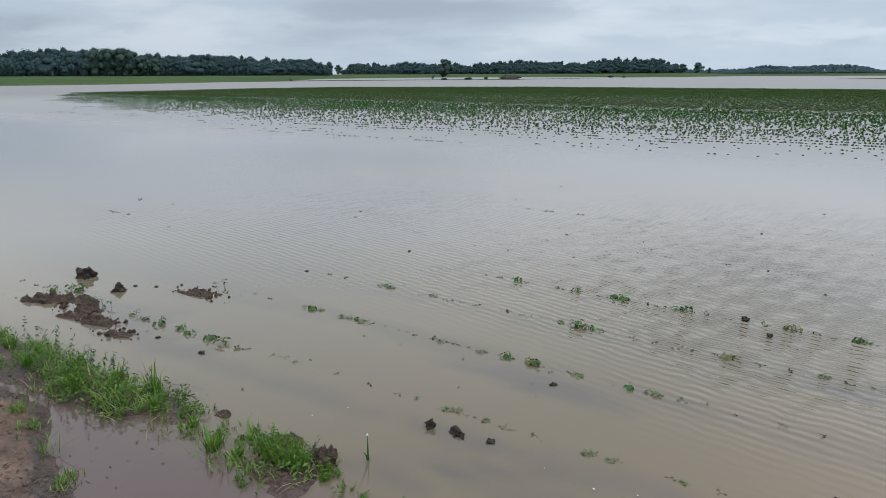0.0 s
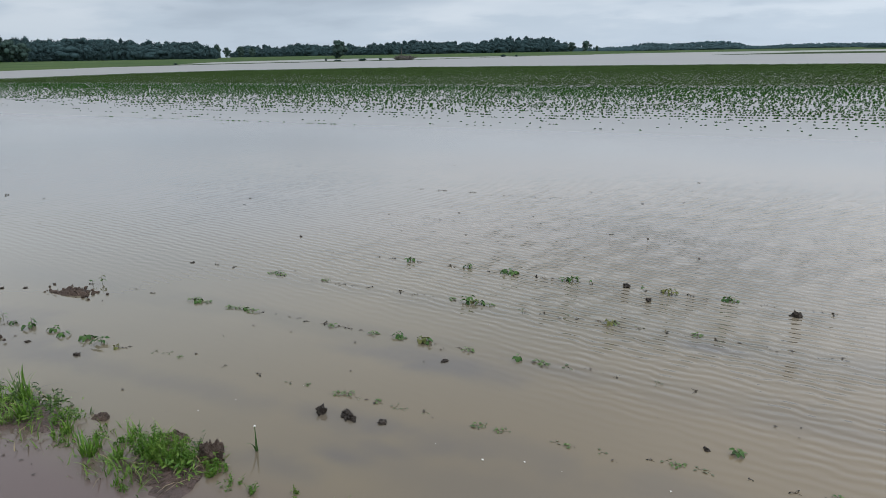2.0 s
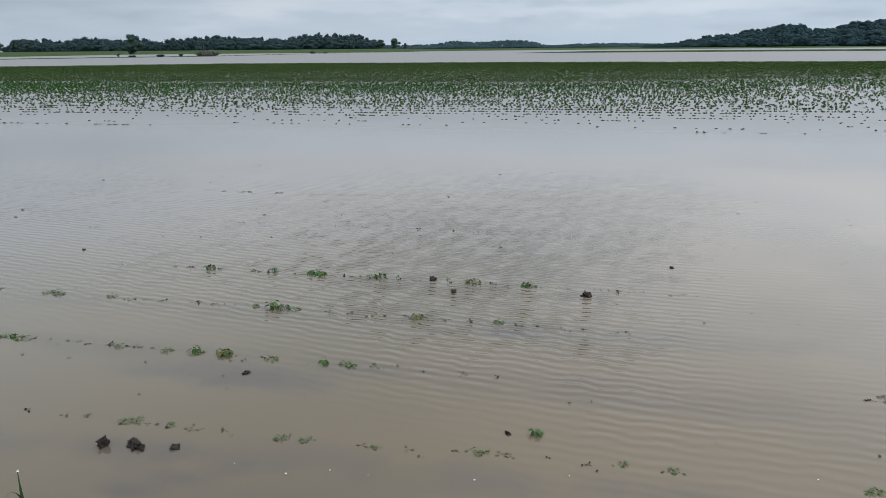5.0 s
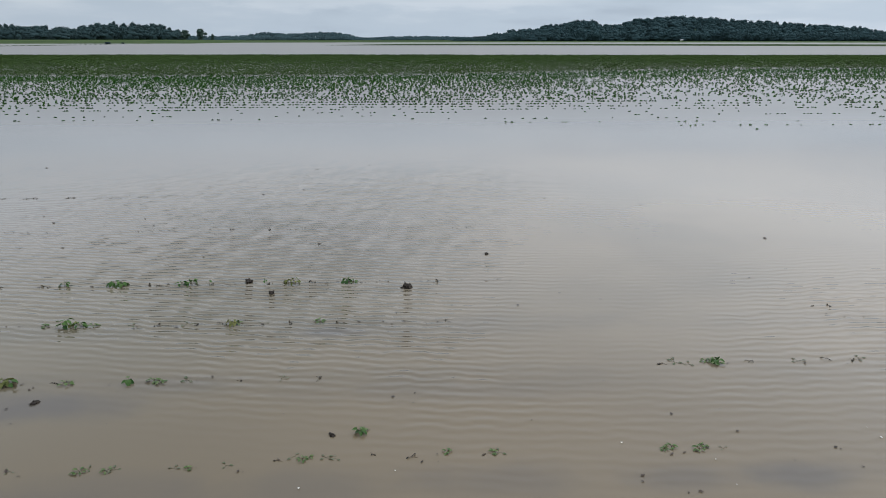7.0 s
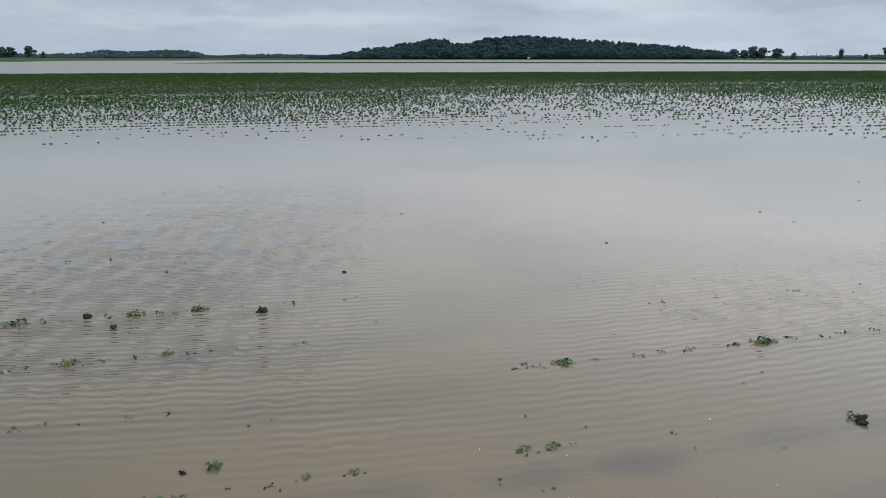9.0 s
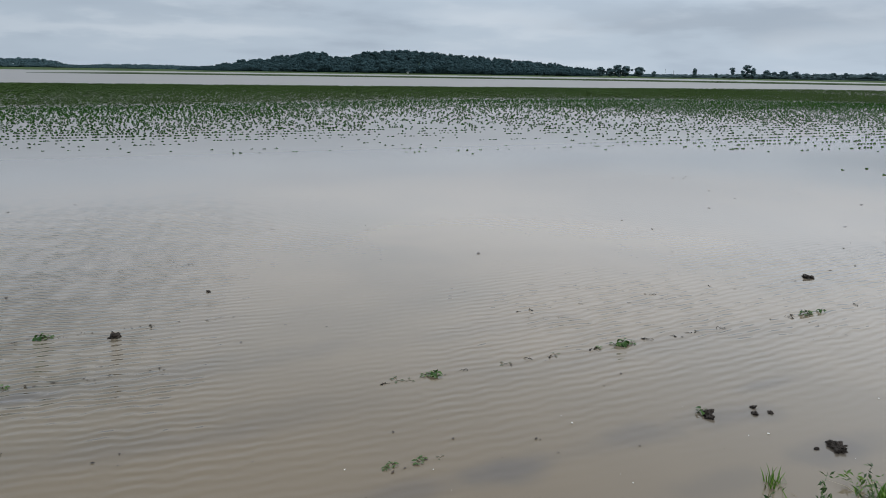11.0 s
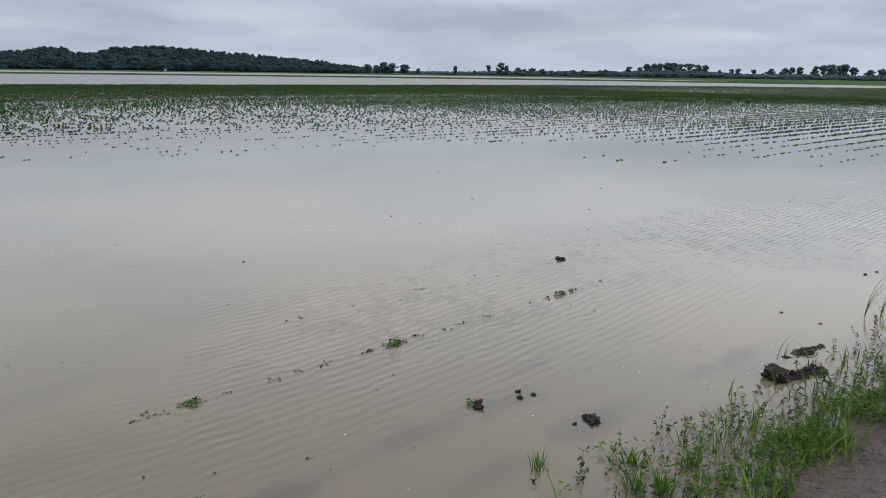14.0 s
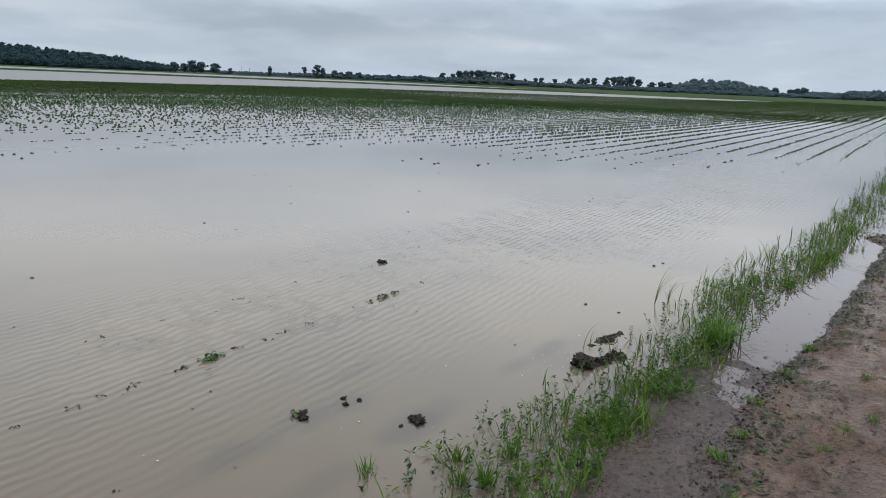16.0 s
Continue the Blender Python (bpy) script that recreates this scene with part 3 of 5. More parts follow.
def sphere_verts(level):
    bm = bmesh.new()
    bmesh.ops.create_icosphere(bm, subdivisions=level, radius=1)
    v = np.array([p.co[:] for p in bm.verts])
    f = np.array([[q.index for q in p.verts] for p in bm.faces])
    bm.free()
    return v, f


BALL_V, BALL_F = sphere_verts(1)


build_ground()
build_water()

# ---------------------------------------------------------------- far woods


def crowns(base, height, radius, rng, leaves, size):
    """Crowns for many trees at once: leaf clumps over lumpy boughs, and solid cores that stand in for the inner shade.
    Returns two (verts, faces).
    """
    clump, inner = [], []
    boughs = 13
    for b, h, r in zip(base, height, radius):
        mid = b + np.array([0, 0, h * 0.52])
        d = rng.normal(size=(boughs, 3))
        d /= np.linalg.norm(d, axis=1)[:, None]
        d[0] = (0, 0, 1)
        at = mid + d * np.array([r * 0.78, r * 0.78, h * 0.34]) * (0.6 + 0.45 * rng.random((boughs, 1)))
        big = np.array([r * 0.50, r * 0.50, min(r * 0.50, h * 0.20)])
        own = rng.integers(0, boughs, leaves)
        e = rng.normal(size=(leaves, 3))
        e /= np.linalg.norm(e, axis=1)[:, None]
        c = at[own] + e * big * (0.84 + 0.22 * rng.random((leaves, 1)))
        c[:, 2] = np.maximum(c[:, 2], b[2] + 0.2)
        clump.append(leaf_quads(c, size * (0.6 + 0.8 * rng.random(leaves)), rng, 0.0, 0.2, 1.3))
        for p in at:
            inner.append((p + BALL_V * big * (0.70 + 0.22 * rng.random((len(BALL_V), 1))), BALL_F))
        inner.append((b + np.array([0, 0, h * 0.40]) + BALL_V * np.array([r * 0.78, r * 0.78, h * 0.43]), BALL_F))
    return gather(clump), gather(inner)


def woodland(name, label, profile, near, depth, rows, spacing, tree, seed, leaf_mat, core_mat, rise=0.55, leaves=60, size=1.2):
    """A belt of trees. profile: (bearing in degrees, angle of the tops above level in degrees)."""
    rng = np.random.default_rng(seed)
    tops = line(profile)
    first, last = profile[0][0], profile[-1][0]
    base, height, radius = [], [], []
    for k in range(rows):
        d = near + depth * k / max(rows - 1, 1)
        count = max(2, int(radians(last - first) * d / spacing))
        share = 1 - rise * (1 - k / max(rows - 1, 1)) if rows > 1 else 1
        for b in np.linspace(first, last, count):
            b = b + rng.normal() * 0.25 * (last - first) / count
            dd = d + rng.uniform(-0.6, 0.6) * depth / max(rows - 1, 1) + rng.normal() * spacing * 0.3
            top = 1.77 + dd * math.tan(radians((float(tops(b)) + 0.05) * share)) - rng.random() * rng.random() * tree * 0.20
            h = min(tree * (0.85 + 0.3 * rng.random()), max(top, 2.5) + 0.4)
            base.append((dd * math.sin(radians(b)), 2 + dd * math.cos(radians(b)), top - h))
            height.append(h)
            radius.append(spacing * (0.65 + 1.15 * rng.random() ** 2))
    for b in np.linspace(first, last, int(radians(last - first) * near / (spacing * 0.45))):
        h = (0.22 + 0.22 * rng.random()) * (1.77 + near * math.tan(radians(float(tops(b)))))
        base.append(((near - 4) * math.sin(radians(b)), 2 + (near - 4) * math.cos(radians(b)), -0.1))
        height.append(h)
        radius.append(spacing * (0.35 + 0.25 * rng.random()))
    base = np.array(base)
    (v, f), (iv, jf) = crowns(base, height, radius, rng, leaves, size)
    top = tagged(mesh_of(name, v, f, leaf_mat), label, "woods", kind="stuff")
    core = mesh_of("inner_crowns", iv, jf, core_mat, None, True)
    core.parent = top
    return top


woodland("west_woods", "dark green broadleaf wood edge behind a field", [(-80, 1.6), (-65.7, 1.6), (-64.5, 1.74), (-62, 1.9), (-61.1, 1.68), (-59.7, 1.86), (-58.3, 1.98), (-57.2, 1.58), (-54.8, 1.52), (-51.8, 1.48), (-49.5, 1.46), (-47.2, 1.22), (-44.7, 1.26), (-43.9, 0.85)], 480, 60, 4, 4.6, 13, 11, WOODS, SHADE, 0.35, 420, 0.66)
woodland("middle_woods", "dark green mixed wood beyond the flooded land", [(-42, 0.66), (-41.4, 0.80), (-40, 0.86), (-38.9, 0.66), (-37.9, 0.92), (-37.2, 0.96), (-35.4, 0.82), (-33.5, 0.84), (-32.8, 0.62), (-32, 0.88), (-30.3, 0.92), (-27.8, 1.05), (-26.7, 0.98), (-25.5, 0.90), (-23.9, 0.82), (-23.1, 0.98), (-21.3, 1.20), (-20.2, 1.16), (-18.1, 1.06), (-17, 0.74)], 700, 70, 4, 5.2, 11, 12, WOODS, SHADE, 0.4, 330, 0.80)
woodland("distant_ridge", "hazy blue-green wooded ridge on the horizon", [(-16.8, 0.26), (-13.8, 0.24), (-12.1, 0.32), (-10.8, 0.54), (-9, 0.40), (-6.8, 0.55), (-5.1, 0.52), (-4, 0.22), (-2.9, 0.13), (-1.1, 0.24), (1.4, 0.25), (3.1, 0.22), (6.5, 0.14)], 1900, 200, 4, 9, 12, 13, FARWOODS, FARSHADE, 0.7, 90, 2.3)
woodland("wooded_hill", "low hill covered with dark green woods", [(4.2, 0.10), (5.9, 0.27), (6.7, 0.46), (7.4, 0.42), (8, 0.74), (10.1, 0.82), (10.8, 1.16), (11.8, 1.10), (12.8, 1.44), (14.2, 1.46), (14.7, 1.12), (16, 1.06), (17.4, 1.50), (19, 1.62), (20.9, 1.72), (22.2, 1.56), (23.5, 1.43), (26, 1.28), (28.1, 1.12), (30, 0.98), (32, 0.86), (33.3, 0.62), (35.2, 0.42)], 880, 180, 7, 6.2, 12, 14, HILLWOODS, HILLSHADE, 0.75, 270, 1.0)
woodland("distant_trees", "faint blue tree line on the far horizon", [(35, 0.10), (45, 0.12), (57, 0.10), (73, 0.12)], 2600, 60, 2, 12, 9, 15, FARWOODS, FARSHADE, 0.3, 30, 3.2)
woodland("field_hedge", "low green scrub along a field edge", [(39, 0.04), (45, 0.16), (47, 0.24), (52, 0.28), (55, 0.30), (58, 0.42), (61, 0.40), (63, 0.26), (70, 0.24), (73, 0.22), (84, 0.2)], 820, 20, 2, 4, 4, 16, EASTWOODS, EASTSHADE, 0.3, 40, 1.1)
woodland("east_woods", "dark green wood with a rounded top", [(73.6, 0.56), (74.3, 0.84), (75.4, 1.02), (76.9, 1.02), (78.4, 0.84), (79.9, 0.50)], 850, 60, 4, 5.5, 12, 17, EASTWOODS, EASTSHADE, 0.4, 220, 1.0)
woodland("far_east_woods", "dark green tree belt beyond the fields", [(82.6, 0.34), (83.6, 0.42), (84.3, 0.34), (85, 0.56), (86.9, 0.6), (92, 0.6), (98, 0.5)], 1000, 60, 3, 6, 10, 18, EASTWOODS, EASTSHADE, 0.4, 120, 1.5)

# ---------------------------------------------------------------- single trees


def tube(bm, points, radii, sides=7):
    """A bent, tapering tube."""
    rings = []
    for k, (p, r) in enumerate(zip(points, radii)):
        p = Vector(p)
        ahead = (Vector(points[min(k + 1, len(points) - 1)]) - Vector(points[max(k - 1, 0)])).normalized()
        u = ahead.orthogonal().normalized()
        w = ahead.cross(u)
        rings.append([bm.verts.new(p + (u * math.cos(2 * math.pi * j / sides) + w * math.sin(2 * math.pi * j / sides)) * r) for j in range(sides)])
    for a, b in zip(rings, rings[1:]):
        for j in range(sides):
            bm.faces.new((a[j], a[(j + 1) % sides], b[(j + 1) % sides], b[j]))
    bm.faces.new(rings[-1])
    bm.faces.new(rings[0][::-1])


def make_tree(style, seed, near=False):
    """A tree one metre tall, to be scaled: trunk with limbs, and a crown of leaf clumps."""
    rng = np.random.default_rng(seed)
    root = new("tree")
    bm = bmesh.new()
    bare = {"round": 0.07, "pine": 0.38, "oval": 0.10, "flat": 0.09}[style]
    tube(bm, [(0, 0, -0.02), (0.006, 0, bare * 0.6), (0, 0.01, bare), (0.01, 0, 0.80)], [0.032, 0.024, 0.020, 0.006])
    tips = []
    for k in range(9):
        z = bare + (0.92 - bare) * (k + 0.5) / 9
        a = k * 2.4 + rng.random()
        reach = {"round": 0.34 * math.sin(math.pi * (0.15 + 0.8 * k / 9)) + 0.06, "pine": 0.20, "oval": 0.24 * (1 - k / 11), "flat": 0.30 * math.sin(math.pi * (0.22 + 0.68 * k / 9)) + 0.03}[style] * (0.8 + 0.4 * rng.random())
        tip = (reach * math.cos(a), reach * math.sin(a), min(z + 0.05, 0.93))
        tube(bm, [(0, 0, z - 0.06), (tip[0] * 0.5, tip[1] * 0.5, z + 0.01), tip], [0.010, 0.007, 0.003], 5)
        tips.append(tip)
    tips.append((0, 0, 0.93))
    part("trunk", bm, BARK, root, "dark bark trunk with limbs")
    clump, inner = [], []
    low = {"round": 0.85, "pine": 0.7, "oval": 0.9, "flat": 0.75}[style]
    for tip in tips:
        for out in (0.35, 0.65, 0.95):
            c = np.array(tip) * np.array([out, out, 1.0]) + rng.normal(size=3) * np.array([0.05, 0.05, 0.035])
            big = np.array([1.0, 1.0, low]) * ((0.125 if style in ("round", "oval") else 0.105) + 0.085 * rng.random())
            c[2] = min(c[2], 1.0 - big[2])
            e = rng.normal(size=(48, 3))
            e /= np.linalg.norm(e, axis=1)[:, None]
            p = c + e * big * (0.86 + 0.24 * rng.random((48, 1)))
            clump.append(leaf_quads(p, 0.032 * (0.6 + 0.9 * rng.random(48)), rng, 0.5, 0.2, 1.4))
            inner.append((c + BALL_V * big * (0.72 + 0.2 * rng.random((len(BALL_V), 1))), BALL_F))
    if style in ("round", "oval"):
        # the full body of the crown between its boughs
        body, mid = np.array([0.33, 0.33, 0.40]) if style == "round" else np.array([0.22, 0.22, 0.42]), np.array([0, 0, 0.52])
        e = rng.normal(size=(900, 3))
        e /= np.linalg.norm(e, axis=1)[:, None]
        lobes = 1 + 0.13 * np.sin(e[:, :1] * 7 + seed) * np.sin(e[:, 1:2] * 6) + 0.10 * np.sin(e[:, 2:] * 8 + seed * 2) + 0.10 * rng.random((900, 1))
        clump.append(leaf_quads(mid + e * body * lobes, 0.032 * (0.6 + 0.9 * rng.random(900)), rng, 0.2, 0.2, 1.4))
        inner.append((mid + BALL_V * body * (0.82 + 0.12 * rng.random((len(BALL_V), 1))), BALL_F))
    # added solid core, coloured darker than the leaves as shade inside the crown
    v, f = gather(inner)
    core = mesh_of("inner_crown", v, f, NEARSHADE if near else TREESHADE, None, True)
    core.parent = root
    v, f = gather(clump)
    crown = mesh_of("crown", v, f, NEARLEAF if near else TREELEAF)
    crown.parent = root
    return root


TREES = {}


def plant_tree(style, bearing, top, far, label, wide=1.0, base=None):
    """A tree whose top stands at that angle above level, on that bearing."""
    seed = int(abs(bearing) * 10) % 5
    key = (style, seed, far < 750)
    h = 1.77 + far * math.tan(radians(top))
    x, y = far * math.sin(radians(bearing)), 2 + far * math.cos(radians(bearing))
    z = float(ground_height(np.array([x]), np.array([y]))[0]) if base is None else base
    h -= z
    m = pose(x, y, z - 0.05, 0, 0, bearing * 37 % 360)
    if key in TREES:
        ob = copy_thing(TREES[key], m)
    else:
        ob = TREES[key] = make_tree(style, 40 + seed * 7 + len(style), far < 750)
        ob.matrix_basis = m
    ob.scale = (h * wide, h * wide, h)
    return tagged(ob, label, "tree", "single trees on the horizon")


plant_tree("round", -34.45, 1.16, 412, "lone dark green tree at the edge of the flood", 0.95)
plant_tree("oval", -43.45, 0.96, 640, "slim grey-green tree beside the wood", 0.8)
for bearing, top in ((-60.1, 1.78), (-59.3, 1.86), (-58.4, 1.92), (-57.7, 1.66), (-56.9, 1.42), (-56.2, 1.20)):
    plant_tree("round", bearing, top, 450, "large dark green tree before a wood edge", 0.8)
for bearing, top in ((-42.75, 0.74), (-41.75, 0.80), (-40.95, 0.70)):
    plant_tree("round", bearing, top, 640, "dark green tree at the end of a wood", 0.8)
for bearing, top, style in ((-16.45, 0.70, "round"), (-15.35, 0.78, "round"), (-14.55, 0.41, "oval")):
    plant_tree(style, bearing, top, 700, "dark rounded tree at the end of a wood", 0.95)
for bearing, top in ((35.6, 0.62), (36.3, 0.55), (36.9, 0.80), (37.5, 0.72), (38.5, 0.66)):
    plant_tree("round", bearing, top, 800, "dark rounded tree below the wooded hill", 1.1)
plant_tree("round", 39.6, 0.36, 800, "small round tree on the far shore", 0.9)
plant_tree("oval", 42.5, 0.60, 800, "dark conical tree on the far shore", 0.9)
plant_tree("round", 44, 0.26, 800, "small dark tree on the far shore", 0.9)
plant_tree("pine", 45.1, 0.68, 800, "tall pine with a bare trunk", 0.75)
plant_tree("flat", 46, 0.88, 800, "tall spreading dark pine on the far shore", 0.95)
plant_tree("oval", 46.5, 0.66, 800, "dark green tree beside a pine", 0.9)
for bearing, top in ((47.4, 0.53), (47.9, 0.42), (48.5, 0.50), (49.3, 0.45), (50, 0.34), (51.1, 0.32), (51.7, 0.40), (52.4, 0.40), (53.7, 0.40), (54.1, 0.46), (54.9, 0.30)):
    plant_tree("round", bearing, top, 820, "grey-green tree in a loose hedge line", 1.1)
plant_tree("flat", 55.8, 0.70, 850, "spreading dark pine on a field edge", 0.9)
for bearing, top in ((56.6, 0.62), (57.1, 0.87), (57.6, 0.89), (58.1, 0.91), (58.6, 0.97), (59.1, 0.95), (59.6, 0.89), (60.2, 0.93), (60.8, 0.85), (61.3, 0.81)):
    plant_tree(("round", "pine", "flat")[int(bearing * 10) % 3], bearing, top + 0.04, 850, "dark tree standing in a loose row", 0.85)
plant_tree("flat", 62.3, 0.51, 850, "small lone pine on the field edge", 1.0)
for bearing, top in ((63.1, 0.55), (63.5, 0.59), (64.6, 0.53), (65.7, 0.62), (66.6, 0.67), (67.1, 0.71), (67.6, 0.73), (68.6, 0.81), (69.1, 0.87), (69.6, 0.92), (70.1, 0.87), (70.4, 0.95), (70.9, 0.75)):
    plant_tree(("round", "pine", "flat")[int(bearing * 10) % 3], bearing, top + 0.04, 850, "dark tree standing in a loose row", 0.85)
for bearing, top in ((71.9, 0.62), (72.6, 0.69), (73.2, 0.67), (80.5, 0.57), (81.5, 0.49), (81.9, 0.57), (82.3, 0.64)):
    plant_tree("round", bearing, top, 900, "dark green tree between field woods", 1.0)


def far_place(bearing, far):
    x, y = far * math.sin(radians(bearing)), 2 + far * math.cos(radians(bearing))
    return x, y, float(ground_height(np.array([x]), np.array([y]))[0])


def shrub(bearing, far, wide, tall, label, mat=WOODS):
    rng = np.random.default_rng(int(far * 10 + bearing))
    x, y, z = far_place(bearing, far)
    z = max(z, -0.05)
    c = rng.normal(size=(90, 3))
    c /= np.linalg.norm(c, axis=1)[:, None]
    c = c * np.array([wide / 2, wide / 2, tall / 2]) * (0.6 + 0.5 * rng.random((90, 1))) + np.array([0, 0, tall / 2])
    v, f = leaf_quads(c, wide * 0.2, rng, 0.2)
    root = new("bush")
    root.matrix_basis = pose(x, y, z)
    crown = mesh_of("foliage", v, f, mat)
    crown.parent = root
    bm = bmesh.new()
    for k in range(4):
        tube(bm, [(0, 0, -0.05), (wide * 0.2 * math.cos(k * 1.6), wide * 0.2 * math.sin(k * 1.6), tall * 0.7)], [wide * 0.03, wide * 0.01], 5)
    part("stems", bm, BARK, root)
    return tagged(root, label, "bush")


shrub(-21.7, 330, 2.2, 0.9, "dark bush standing in flood water")
shrub(-20.7, 330, 1.2, 0.8, "small dark bush standing in flood water")
shrub(-35.5, 226, 0.8, 0.95, "dark weed clump on the narrow levee")
shrub(-32.7, 229, 2.2, 0.42, "low dark weeds on the narrow levee")
shrub(-31.3, 231, 1.2, 0.6, "low dark weeds on the narrow levee")
shrub(-34.6, 227, 1.8, 0.3, "low dark weeds on the narrow levee")
shrub(-46.5, 206, 1.0, 0.3, "low dark weeds on the narrow levee")


def brush_pile():
    """Tangled heap of cut branches with one dead trunk standing in it."""
    rng = random.Random(5)
    x, y, z = far_place(-29.45, 233)
    root = new("brush_pile")
    root.matrix_basis = pose(x, y, z - 0.02, 0, 0, 29)
    root.scale = (1.55, 1.4, 1.35)
    bm = bmesh.new()
    for _ in range(150):
        a = Vector((rng.uniform(-1.9, 1.9), rng.uniform(-0.8, 0.8), rng.uniform(0, 0.5)))
        d = Vector((rng.uniform(-1, 1), rng.uniform(-0.5, 0.5), rng.uniform(0.0, 0.8)))
        b = a + d * 1.1
        b.z = min(b.z, 1.45 - 0.25 * abs(b.x))
        tube(bm, [a, (a + b) / 2 + Vector((0, 0, 0.06)), b], [0.07, 0.05, 0.02], 5)
    part("branches", bm, BRUSH, root)
    bm = bmesh.new()
    tube(bm, [(-0.5, 0, 0), (-0.55, 0, 1.6), (-0.45, 0.05, 2.7)], [0.10, 0.07, 0.03], 6)
    part("dead_trunk", bm, BRUSH, root, "bare grey dead trunk")
    bm = bmesh.new()
    bmesh.ops.create_icosphere(bm, subdivisions=3, radius=1)
    for v in bm.verts:
        v.co = Vector((v.co.x * 1.9, v.co.y * 0.9, max(v.co.z, -0.1) * 1.0)) * (0.85 + 0.3 * noise.noise(v.co * 2.5))
    part("heap", bm, BRUSH, root)
    return tagged(root, "brown heap of cut branches on a narrow levee", "brush pile")


brush_pile()


def post(bearing, far, tall, thick, label, mat=PAINT):
    x, y, z = far_place(bearing, far)
    root = new("pole")
    root.matrix_basis = pose(x, y, z - 0.05)
    bm = bmesh.new()
    tube(bm, [(0, 0, 0), (0, 0, tall * 0.5), (0, 0, tall)], [thick / 2, thick * 0.45, thick * 0.36], 8)
    part("shaft", bm, mat, root)
    bm = bmesh.new()
    bmesh.ops.create_cone(bm, cap_ends=True, segments=8, radius1=thick * 0.5, radius2=thick * 0.3, depth=thick * 0.6)
    bmesh.ops.translate(bm, verts=bm.verts, vec=(0, 0, tall + thick * 0.3))
    part("cap", bm, mat, root)
    return tagged(root, label, "pole")


post(-43.3, 420, 2.6, 0.30, "grey pole at the field edge", BRUSH)
post(-35.3, 420, 2.2, 0.28, "grey pole beside a lone tree", BRUSH)
post(40.4, 900, 9.5, 0.35, "thin grey pole on the horizon", BRUSH)
post(41.0, 900, 8.0, 0.35, "thin grey pole on the horizon", BRUSH)


def house(bearing, far, wide, deep, eaves, ridge, label):
    x, y, z = far_place(bearing, far)
    root = new("farmhouse")
    root.matrix_basis = pose(x, y, z, 0, 0, -bearing + 20)

    def block(x0, x1, y0, y1, z0, z1):
        bm = bmesh.new()
        bmesh.ops.create_cube(bm, size=1)
        for v in bm.verts:
            v.co = Vector((x0 + (v.co.x + 0.5) * (x1 - x0), y0 + (v.co.y + 0.5) * (y1 - y0), z0 + (v.co.z + 0.5) * (z1 - z0)))
        return bm
    wall = part("walls", block(-wide / 2, wide / 2, -deep / 2, deep / 2, -0.3, eaves), PAINT if eaves < 3 else BRUSH, root)
    bm = bmesh.new()
    o = 0.5
    v = [bm.verts.new(p) for p in ((-wide / 2 - o, -deep / 2 - o, eaves + 0.004), (wide / 2 + o, -deep / 2 - o, eaves + 0.004), (wide / 2 + o, deep / 2 + o, eaves + 0.004), (-wide / 2 - o, deep / 2 + o, eaves + 0.004), (-wide / 2 - o, 0, ridge), (wide / 2 + o, 0, ridge))]
    for q in ((0, 1, 5, 4), (2, 3, 4, 5), (0, 4, 3), (1, 2, 5), (3, 2, 1, 0)):
        bm.faces.new([v[k] for k in q])
    part("roof", bm, ROOF, root, "pale grey metal roof")
    for k in (-0.28, 0.28):
        part("window", block(wide * k - 0.6, wide * k + 0.6, -deep / 2 - 0.05, -deep / 2 - 0.004, eaves * 0.4, eaves * 0.8), SHADE, root, "dark window")
    return tagged(root, label, "house")


house(-20.45, 698, 4.5, 5, 5.4, 6.6, "farmhouse with a pale roof among dark trees")
house(20.7, 860, 2.2, 2.4, 1.5, 2.1, "small white shed below a wooded hill")

# ---------------------------------------------------------------- the crop


